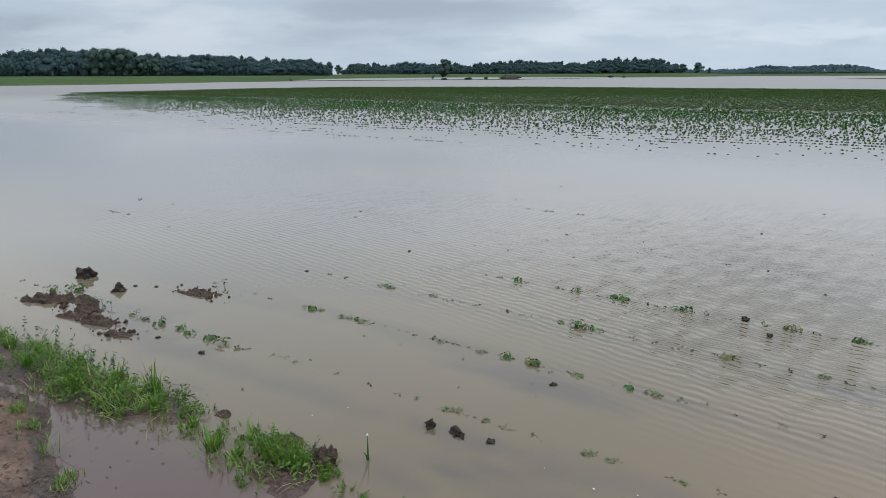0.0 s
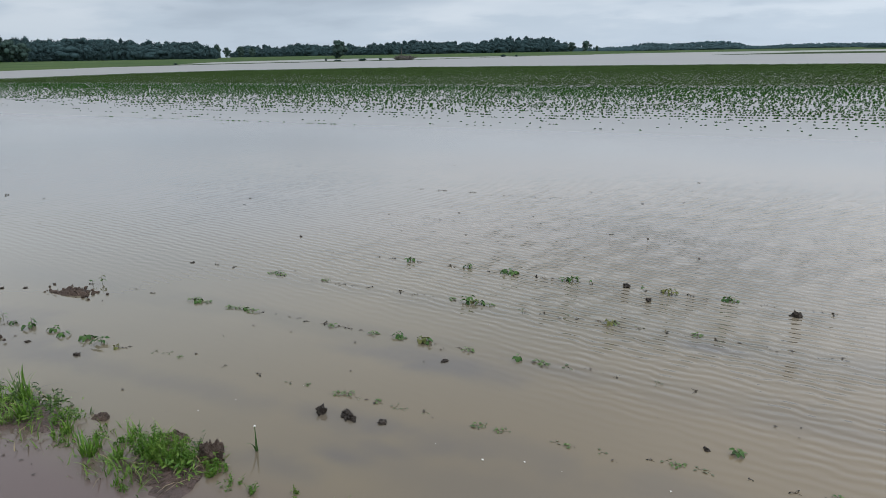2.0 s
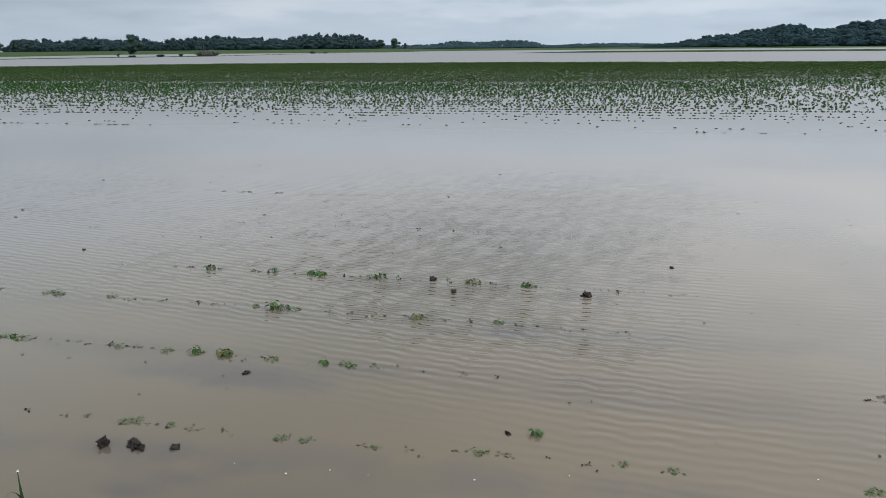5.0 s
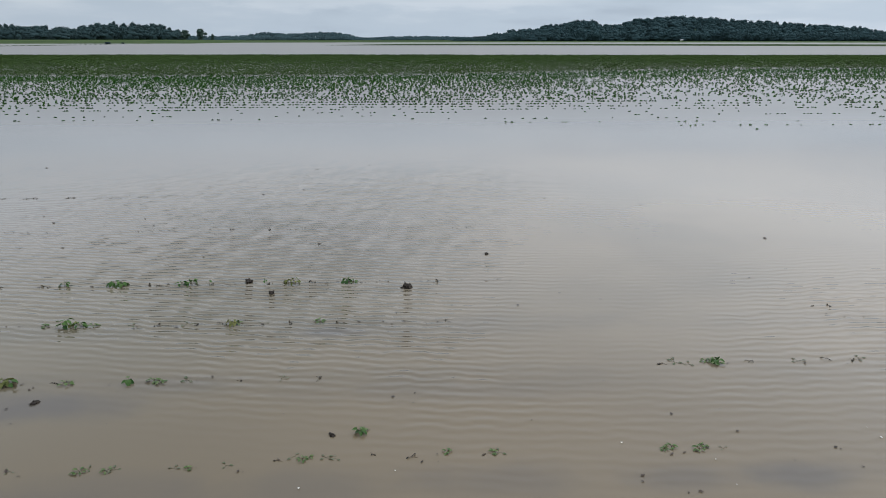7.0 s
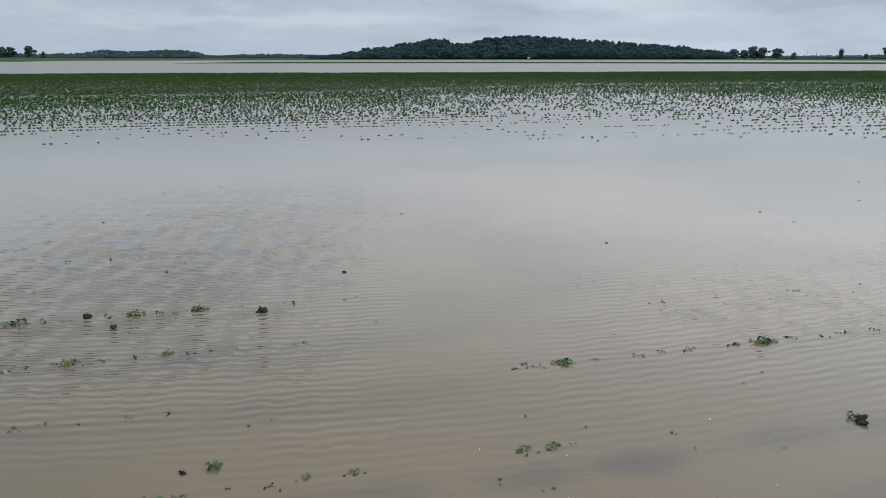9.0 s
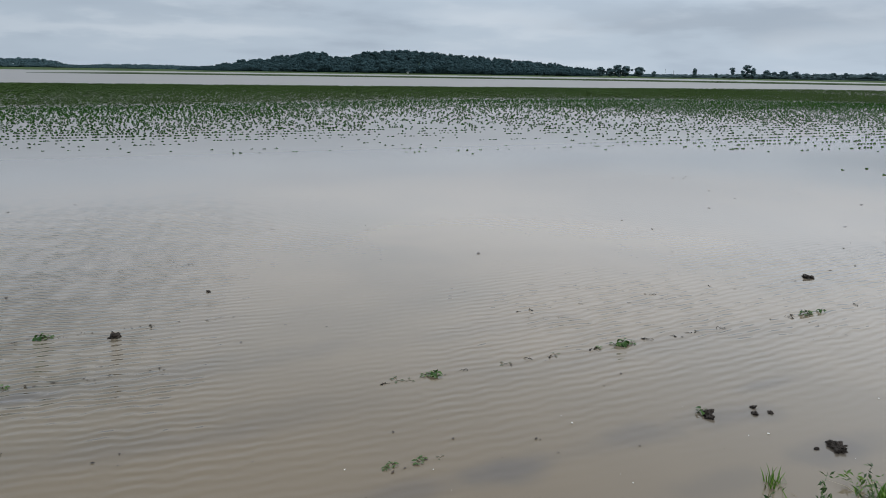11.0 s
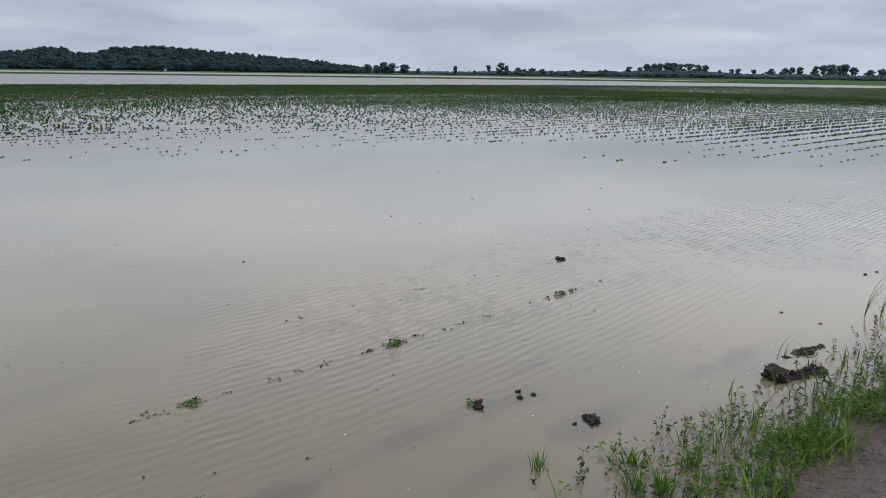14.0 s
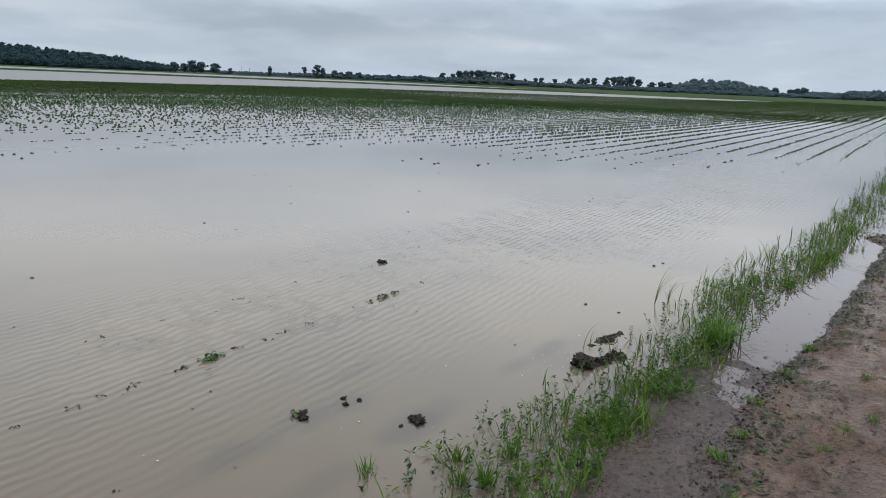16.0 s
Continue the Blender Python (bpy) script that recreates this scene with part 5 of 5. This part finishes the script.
def weeds():
    """Slender weeds with small paired leaves, standing in water along the verge."""
    rng = np.random.default_rng(33)
    chunks = []
    spots = np.concatenate([
        spread(rng, 120, -6.0, -3.4, 1.05, lambda x, y: np.full(len(x), 0.8)),
        spread(rng, 520, 2.4, 8.0, 1.0, lambda x, y: np.clip(1.4 - 1.2 * (y - verge_back(x)) / (verge_front(x) - verge_back(x)), 0.15, 0.85)),
        spread(rng, 420, 8.0, 24.0, 1.0, lambda x, y: np.clip(1.2 - 1.5 * (y - verge_back(x)) / (verge_front(x) - verge_back(x)), 0.1, 0.8))])
    for p in spots:
        h = 0.05 + 0.13 * rng.random() ** 1.4
        lean = rng.normal(size=2) * 0.22
        n = int(5 + h * 70)
        u = np.linspace(0.25, 1, n)
        c = p + np.stack([lean[0] * h * u, lean[1] * h * u, h * u + 0.02], 1) + rng.normal(size=(n, 3)) * 0.007
        chunks.append(leaf_quads(c, 0.0065 + 0.005 * rng.random(n), rng, 0.15, 0.15, 3.2))
        stalk = np.array([[-0.0013, 0, 0], [0.0013, 0, 0], [lean[0] * h + 0.0008, lean[1] * h, h + 0.02], [lean[0] * h - 0.0008, lean[1] * h, h + 0.02]]) + p
        chunks.append((stalk, np.array([[0, 1, 2, 3]])))
    v, f = gather(chunks)
    tagged(mesh_of("water_weeds", v, f, WEED), "slender dark green weeds standing in shallow water", "weeds", kind="stuff")


weeds()


def leafy_clumps():
    """Low clumps of lance-shaped leaves, spilling out over mud and shallow water."""
    rng = np.random.default_rng(35)
    patch = lambda x, y: np.clip((value_noise(x * 2.6, y * 3.2, 41) * 0.5 + value_noise(x * 6, y * 6, 50) * 0.5 - 0.36) * 3.2, 0, 1)
    spots = np.concatenate([
        spread(rng, 230, -8.5, -3.4, 1.0, patch),
        spread(rng, 40, -3.0, -2.45, 0.7, patch),
        spread(rng, 190, 2.4, 8.0, 0.8, patch),
        spread(rng, 220, 8.0, 20.0, 0.4, patch)])
    chunks = []
    for p in spots:
        n, wide = int(rng.integers(9, 22)), 0.02 + 0.035 * rng.random()
        c = rng.normal(size=(n, 3)) * np.array([wide, wide, 0.012]) + p
        c[:, 2] = np.maximum(p[2], 0.0) + 0.008 + rng.random(n) * wide * 1.1
        chunks.append(leaf_quads(c, 0.007 + 0.006 * rng.random(n), rng, 0.25, 0.2, 3.4))
    v, f = gather(chunks)
    tagged(mesh_of("leafy_weeds", v, f, GRASS), "low leafy bright green weeds along the wet verge", "weeds", kind="stuff")


leafy_clumps()


def weed_clump(x, y, wide, tall, stems, seed, label, mat, fine=1.0):
    """A bushy clump: leaning stems, each set with narrow leaves to its tip."""
    rng = np.random.default_rng(seed)
    z = float(ground_height(np.array([x]), np.array([y]))[0])
    root = new("weed_clump")
    root.matrix_basis = pose(x, y, max(z, -0.03) - 0.004)
    leaves, stalks = [], []
    for _ in range(stems):
        a, r = rng.random() * 2 * math.pi, wide / 2 * math.sqrt(rng.random())
        foot = np.array([r * math.cos(a), r * math.sin(a), 0.0])
        h = tall * (0.45 + 0.55 * rng.random()) * (1 - 0.45 * (2 * r / wide) ** 2)
        lean = np.array([math.cos(a), math.sin(a), 0.0]) * h * (0.05 + 0.35 * rng.random()) + rng.normal(size=3) * np.array([0.012, 0.012, 0])
        n = int((5 + h * 95) / fine ** 1.4)
        u = (0.12 + 0.88 * rng.random(n))[:, None]
        c = foot + lean * u * u + np.array([0, 0, h]) * u + rng.normal(size=(n, 3)) * 0.008 * fine
        leaves.append(leaf_quads(c, (0.0055 + 0.0045 * rng.random(n)) * fine, rng, 0.0, 0.25, 4.0))
        tip = foot + lean + np.array([0, 0, h])
        stalks.append((np.stack([foot - (0.0014, 0, 0), foot + (0.0014, 0, 0), tip + (0.0006, 0, 0), tip - (0.0006, 0, 0)]), np.array([[0, 1, 2, 3]])))
    v, f = gather(leaves + stalks)
    ob = mesh_of("foliage", v, f, mat)
    ob.parent = root
    return tagged(root, label, "weeds", "weed clumps on the verge")


LUSH = "bushy bright green weed clump at the water's edge"
for k, (x, y, w, h, n) in enumerate([(3.00, 3.44, 0.26, 0.13, 34), (3.22, 3.36, 0.28, 0.14, 40), (3.45, 3.42, 0.24, 0.12, 30), (3.66, 3.36, 0.30, 0.15, 60), (3.86, 3.30, 0.28, 0.15, 56), (4.02, 3.42, 0.24, 0.11, 30), (4.30, 3.34, 0.30, 0.13, 44), (4.48, 3.24, 0.26, 0.12, 36), (4.62, 3.42, 0.24, 0.11, 26), (4.95, 3.30, 0.30, 0.13, 36), (5.2, 3.42, 0.26, 0.12, 26), (5.75, 3.28, 0.36, 0.16, 44), (6.2, 3.35, 0.36, 0.14, 40), (6.8, 3.22, 0.44, 0.17, 52), (7.5, 3.18, 0.44, 0.16, 52), (8.2, 3.05, 0.5, 0.19, 56), (9.0, 2.98, 0.5, 0.19, 56), (10.0, 2.9, 0.6, 0.2, 60), (11.2, 2.85, 0.7, 0.2, 60), (12.6, 2.8, 0.8, 0.22, 60), (14.2, 2.75, 0.9, 0.22, 60),
                                     (-2.66, 3.91, 0.16, 0.13, 36), (-2.80, 3.92, 0.15, 0.14, 32), (-2.55, 3.89, 0.11, 0.11, 18), (-2.42, 3.90, 0.09, 0.07, 10), (-2.62, 3.99, 0.10, 0.10, 14), (-2.38, 3.93, 0.09, 0.08, 10), (-2.88, 3.80, 0.06, 0.08, 5), (-2.68, 3.67, 0.06, 0.06, 5), (-3.10, 3.90, 0.09, 0.07, 9), (-3.18, 3.99, 0.10, 0.06, 8), (-3.22, 3.80, 0.08, 0.06, 7), (-2.98, 3.92, 0.08, 0.07, 8), (-3.30, 3.82, 0.12, 0.08, 11), (-3.42, 3.95, 0.12, 0.08, 14), (-3.66, 3.95, 0.2, 0.08, 18), (-3.98, 3.88, 0.24, 0.09, 22), (-4.35, 3.80, 0.28, 0.09, 24), (-4.75, 3.74, 0.3, 0.09, 26), (-5.3, 3.68, 0.36, 0.10, 30), (-2.25, 3.88, 0.08, 0.09, 7), (-2.13, 3.89, 0.06, 0.08, 6), (-1.95, 3.95, 0.05, 0.09, 4), (-1.76, 3.98, 0.06, 0.07, 4), (-1.50, 4.03, 0.05, 0.07, 4)]):
    weed_clump(x, y, w, h, n if x > 0 else int(n * 1.35), 300 + k, LUSH, LUSHLEAF if k % 3 else GRASS, 1.0 if x > 0 else 0.6)
for k, (x, y, h, n) in enumerate([(-2.98, 4.02, 0.12, 2), (-2.64, 4.06, 0.15, 2), (-2.58, 4.04, 0.10, 2), (-3.55, 4.08, 0.09, 2), (-3.72, 4.08, 0.11, 3), (-4.75, 4.02, 0.13, 2), (-3.38, 4.05, 0.10, 1)]):
    weed_clump(x, y, 0.03, h, n, 360 + k, "slender dark weed sprig at the water's edge", WEED, 0.8)


def tuft(x, y, tall, blades, seed, label, mat=TUFT, wide=0.008, lean=0.45, foot=0.02):
    """A tuft of grass: blades from one foot, and a dark crown at the root."""
    rng = np.random.default_rng(seed)
    z = float(ground_height(np.array([x]), np.array([y]))[0])
    root = new("grass_tuft")
    root.matrix_basis = pose(x, y, z - 0.005)
    at = np.concatenate([rng.normal(size=(blades, 2)) * foot, np.zeros((blades, 1))], 1)
    v, f = blade_strips(at, tall * (0.45 + 0.55 * rng.random(blades)), wide * (0.7 + 0.6 * rng.random(blades)), lean * rng.random(blades) + 0.04, rng, 0.7)
    ob = mesh_of("foliage", v, f, mat)
    ob.parent = root
    dark = max(8, blades // 5)
    at = np.concatenate([rng.normal(size=(dark, 2)) * foot * 1.2, np.zeros((dark, 1))], 1)
    v, f = blade_strips(at, tall * 0.35 * (0.5 + rng.random(dark)), np.full(dark, wide * 0.7), 0.9 + 0.8 * rng.random(dark), rng, 1.2)
    ob = mesh_of("withered_thatch", v, f, LITTER)
    ob.parent = root
    return tagged(root, label, "grass", "grass tufts on the verge")


BRIGHT = "bright green grass tuft standing in shallow water"
for k, (x, y, h, n) in enumerate([(-3.03, 3.78, 0.16, 40), (-3.05, 3.83, 0.10, 20), (-3.15, 3.96, 0.09, 10), (-3.20, 3.84, 0.09, 11), (-2.95, 3.95, 0.10, 12), (-3.01, 4.01, 0.08, 8), (-3.24, 3.72, 0.06, 9), (-2.60, 3.86, 0.10, 22), (-2.74, 3.88, 0.12, 26), (-2.88, 3.82, 0.09, 18), (-2.70, 3.67, 0.07, 16), (-3.90, 4.03, 0.20, 26), (-3.78, 3.98, 0.14, 30), (-4.1, 3.95, 0.13, 40), (-4.45, 3.9, 0.12, 40), (-4.2, 3.75, 0.10, 50), (-4.7, 3.72, 0.11, 50), (-3.62, 3.86, 0.12, 36), (-5.1, 3.8, 0.12, 50), (-3.32, 3.88, 0.11, 24), (2.60, 4.07, 0.13, 30), (2.78, 3.68, 0.17, 55), (2.86, 3.58, 0.15, 59), (3.02, 3.45, 0.14, 90), (3.25, 3.35, 0.13, 90), (2.62, 3.55, 0.15, 50), (2.95, 3.80, 0.14, 40), (3.15, 3.62, 0.15, 50),
                                  (3.70, 3.38, 0.15, 150), (3.85, 3.30, 0.14, 130), (3.60, 3.30, 0.12, 110), (4.30, 3.32, 0.14, 110), (4.40, 3.20, 0.12, 80), (5.45, 3.22, 0.25, 170), (5.62, 3.18, 0.22, 120), (5.32, 3.27, 0.19, 90), (8.6, 2.92, 0.24, 120), (9.2, 2.85, 0.22, 120), (7.6, 3.05, 0.2, 90)]):
    tuft(x, y, h, n if n < 60 else int(n * 0.72), 70 + k, BRIGHT, lean=0.45 if n < 60 else 1.1, foot=0.018 if n < 60 else 0.05)
for k, (x, y, h, n) in enumerate([(-3.65, 3.28, 0.13, 18), (-3.36, 3.24, 0.06, 40), (-3.30, 3.18, 0.05, 30), (-3.95, 3.36, 0.07, 40), (-4.2, 3.42, 0.07, 40), (3.35, 2.62, 0.05, 40), (3.75, 2.80, 0.07, 46), (4.05, 2.72, 0.05, 40), (4.55, 2.75, 0.06, 46), (5.15, 2.68, 0.05, 40), (4.1, 2.35, 0.045, 30), (4.35, 2.30, 0.05, 30), (4.6, 2.18, 0.05, 26), (5.3, 2.25, 0.05, 36), (5.75, 2.62, 0.06, 60)]):
    tuft(x, y, h, n, 110 + k, "short green weed tuft on muddy soil", GRASS, 0.006, 0.9, 0.03)


def arching_blades(x, y, tall, seed, count, label, turn, broad=0.0034, petal=False):
    """A few long blades that arch over, each a part."""
    rng = random.Random(seed)
    root = new("tall_grass")
    root.matrix_basis = pose(x, y, -0.03, 0, 0, turn)
    for k in range(count):
        h, a = tall * rng.uniform(0.65, 1.0), rng.uniform(-0.5, 0.5)
        bm = bmesh.new()
        rows = []
        for j in range(9):
            u = j / 8
            out = h * (0.12 * u + (0.75 if not petal else 0.55 if k else -0.25) * u ** 2.6)
            z = h * (u - (0.42 if not petal else 0.15 if k else 0.05) * u ** 3.2)
            w = broad * (1 - u * 0.85)
            c = Vector((out * math.cos(a), out * math.sin(a), z))
            s = Vector((-math.sin(a), math.cos(a), 0)) * w
            rows.append((bm.verts.new(c - s), bm.verts.new(c + Vector((0, 0, w * 0.5))), bm.verts.new(c + s)))
        for p, q in zip(rows, rows[1:]):
            bm.faces.new((p[0], p[1], q[1], q[0]))
            bm.faces.new((p[1], p[2], q[2], q[1]))
        part("blade", bm, WEED if k % 2 or petal else GRASS, root)
        if petal and not k:
            bm = bmesh.new()
            ring = [bm.verts.new(c + Vector((0.009 * math.cos(q), 0.006 * math.sin(q), 0.003 * math.cos(2 * q)))) for q in (0, 0.9, 1.8, 3.1, 4.2, 5.3)]
            bm.faces.new(ring)
            part("petal", bm, PALE, root, "white petal")
    return tagged(root, label, "grass")


ARCH = "tall thin grass blades arching over the water"
arching_blades(4.74, 3.92, 0.42, 1, 1, "single long grass blade arching over the water", -30)
arching_blades(4.80, 3.90, 0.20, 14, 2, ARCH, -15)
arching_blades(6.10, 3.86, 0.56, 2, 5, ARCH, -35)
arching_blades(6.20, 3.78, 0.40, 3, 4, ARCH, -10)
arching_blades(6.6, 3.55, 0.42, 4, 6, ARCH, -40)
arching_blades(3.30, 3.74, 0.22, 5, 4, ARCH, 0)
arching_blades(-2.34, 4.14, 0.17, 6, 2, "two dark grass blades tipped with a white petal", -65, 0.0075, True)
arching_blades(-1.37, 4.13, 0.13, 7, 3, ARCH, -20)
arching_blades(7.4, 3.45, 0.42, 9, 6, ARCH, -30)
arching_blades(8.4, 3.35, 0.45, 10, 6, ARCH, 15)
arching_blades(9.8, 3.15, 0.50, 11, 7, ARCH, -30)
arching_blades(11.5, 3.05, 0.55, 12, 7, ARCH, 20)
arching_blades(13.5, 3.0, 0.6, 13, 7, ARCH, -30)

# ---------------------------------------------------------------- litter


def litter(name, label, mat, count, area, size, seed, lift=0.004, flat=3.0, long=2.0, float_only=False):
    rng = np.random.default_rng(seed)
    x, y = area(rng, count)
    z = ground_height(x, y)
    if not float_only:
        x, y, z = x[z > -0.004], y[z > -0.004], z[z > -0.004]
    z = np.maximum(z, 0.0) + lift
    if float_only:
        z = np.full(len(x), lift)
    v, f = leaf_quads(np.stack([x, y, z], 1), size * (0.4 + rng.random(len(x)) ** 2 * 1.2), rng, flat, 0.15, long)
    return tagged(mesh_of(name, v, f, mat), label, "litter", kind="stuff")


def along_edge(x0, x1, spread_out):
    def area(rng, n):
        x = x0 + (x1 - x0) * rng.random(n)
        return x, road_edge(x) + rng.normal(size=n) * spread_out + 0.02
    return area


def over(x0, x1, y0, y1):
    return lambda rng, n: (x0 + (x1 - x0) * rng.random(n), y0 + (y1 - y0) * rng.random(n))


litter("plant_litter", "dark plant scraps on wet mud", LITTER, 1700, along_edge(2.8, 12.0, 0.13), 0.009, 51, 0.004, 1.5, 3.6)
litter("plant_litter", "dark plant scraps on wet mud", LITTER, 160, along_edge(-4.3, -2.6, 0.2), 0.008, 52, 0.004, 1.5, 3.6)
litter("road_litter", "small dark scraps on the dirt road", LITTER, 1700, over(3.0, 9.0, 1.2, 2.75), 0.008, 53, 0.003, 2.0, 3.2)
litter("road_litter", "small dark scraps on the dirt road", LITTER, 500, over(-5.0, -3.2, 2.6, 3.5), 0.008, 54, 0.003, 2.0, 3.2)
litter("floating_petals", "tiny white petals floating on the water", PALE, 34, over(4.0, 5.0, 3.65, 4.1), 0.009, 55, 0.003, 8.0, 1.4, True)
litter("floating_petals", "tiny white petals floating on the water", PALE, 30, over(-3.0, 4.0, 3.85, 5.0), 0.008, 56, 0.003, 8.0, 1.4, True)
litter("floating_scraps", "dark scraps floating on the water", LITTER, 60, over(-5.0, 5.0, 4.2, 5.6), 0.010, 57, 0.003, 6.0, 1.8, True)
litter("floating_scraps", "dark scraps floating on the water", LITTER, 90, over(-8.0, 12.0, 6.0, 13.0), 0.022, 58, 0.003, 6.0, 2.0, True)


def film(x0, x1):
    def area(rng, n):
        x = x0 + (x1 - x0) * rng.random(n)
        return x, road_edge(x) + (verge_back(x) + 0.05 - road_edge(x)) * rng.random(n)
    return area


litter("mud_specks", "dark plant specks on the wet mud film", LITTER, 1500, film(2.8, 5.6), 0.007, 59, 0.003, 1.5, 2.4)
litter("floating_specks", "dark plant specks floating in the rut puddle", LITTER, 130, film(4.2, 9.0), 0.008, 60, 0.003, 4.0, 2.2, True)
litter("floating_specks", "dark plant specks floating in the rut puddle", LITTER, 60, film(-4.0, -2.4), 0.007, 65, 0.003, 4.0, 2.6, True)


def row_line(y, x0, x1):
    def area(rng, n):
        x = x0 + (x1 - x0) * rng.random(n)
        keep = value_noise(x * 1.7, x * 0 + y, 78) > 0.30
        return x[keep], y + rng.normal(size=int(keep.sum())) * 0.022
    return area


for k, (y, x0, x1) in enumerate([(ROW_A - 0.01, -4.2, 0.9), (ROW_A - ROW - 0.05, -5.0, 0.2), (ROW_A - ROW - 0.05, 2.4, 6.2), (ROW_A - 2 * ROW - 0.06, -4.9, -1.0), (ROW_A - 2 * ROW, 1.2, 5.4), (ROW_A - 3 * ROW - 0.12, -5.2, 1.4), (8.79, -4.6, 0.6), (10.33, -5.0, -2.4)]):
    litter("row_scraps", "dark plant scraps along a drowned crop row", LITTER, 34 if x1 > 1 else 90, row_line(y, x0, x1), 0.009, 80 + k, 0.003, 4.0, 2.6, True)


def inland_edge(x0, x1, inset, spread_out):
    def area(rng, n):
        x = x0 + (x1 - x0) * rng.random(n)
        y = road_edge(x) - inset - np.abs(rng.normal(size=n)) * spread_out
        keep = value_noise(x * 5, y * 5, 77) > 0.42
        return x[keep], y[keep]
    return area


litter("weed_mat", "matted dark weeds along the puddle edge", WEED, 5200, inland_edge(2.8, 16.0, 0.0, 0.22), 0.012, 71, 0.006, 0.8, 2.6)
litter("weed_mat", "matted dead weeds along the puddle edge", LITTER, 5200, inland_edge(2.8, 16.0, -0.03, 0.24), 0.012, 72, 0.005, 1.0, 3.4)
litter("weed_mat", "matted dead weeds at the road edge", LITTER, 900, inland_edge(-5.5, -3.0, 0.0, 0.30), 0.009, 73, 0.004, 1.0, 3.2)


def crumbs(count, area, size, seed, label, mat=ROAD):
    """Loose crumbs of soil on the road."""
    rng = np.random.default_rng(seed)
    x, y = area(rng, count)
    z = ground_height(x, y)
    keep = z > 0.0
    chunks = []
    for px, py, pz in zip(x[keep], y[keep], z[keep]):
        s = size * (0.25 + rng.random() ** 5 * 1.7)
        chunks.append((np.array([px, py, pz + s * 0.2]) + BALL_V * s * np.array([1.3, 1.0, 0.55]) * (0.5 + 0.8 * rng.random((len(BALL_V), 3))), BALL_F))
    v, f = gather(chunks)
    return tagged(mesh_of("soil_crumbs", v, f, mat), label, "soil crumbs", kind="stuff")


crumbs(1100, over(2.8, 10.0, 1.3, 2.8), 0.007, 61, "loose crumbs of soil on the dirt road")
crumbs(500, over(-5.2, -3.0, 2.5, 3.6), 0.010, 62, "loose crumbs of soil on the dirt road")
crumbs(5200, along_edge(2.8, 14.0, 0.08), 0.0065, 63, "dark crumbs of mud along the puddle edge", CLOD)


def heap_crumbs(count, seed):
    """Crumbs broken off the mud heaps, lying round their feet."""
    rng = np.random.default_rng(seed)
    chunks = []
    for x, y, wide, deep in ((-6.02, 4.60, 0.62, 0.22), (-5.62, 4.55, 0.34, 0.2), (-5.24, 4.48, 0.42, 0.18), (-4.88, 4.42, 0.24, 0.12), (-5.25, 5.36, 0.44, 0.18)):
        for _ in range(count):
            s = 0.006 + 0.022 * rng.random() ** 3
            at = np.array([x + rng.normal() * wide * 0.33, y + rng.normal() * deep * 0.36, s * 0.25 + (0.012 if rng.random() < 0.4 else 0)])
            chunks.append((at + BALL_V * s * (0.5 + 0.6 * rng.random((len(BALL_V), 3))), BALL_F))
    v, f = gather(chunks)
    return tagged(mesh_of("soil_crumbs", v, f, REDCLOD), "broken crumbs of mud round the heaps", "soil crumbs", kind="stuff")


heap_crumbs(46, 64)
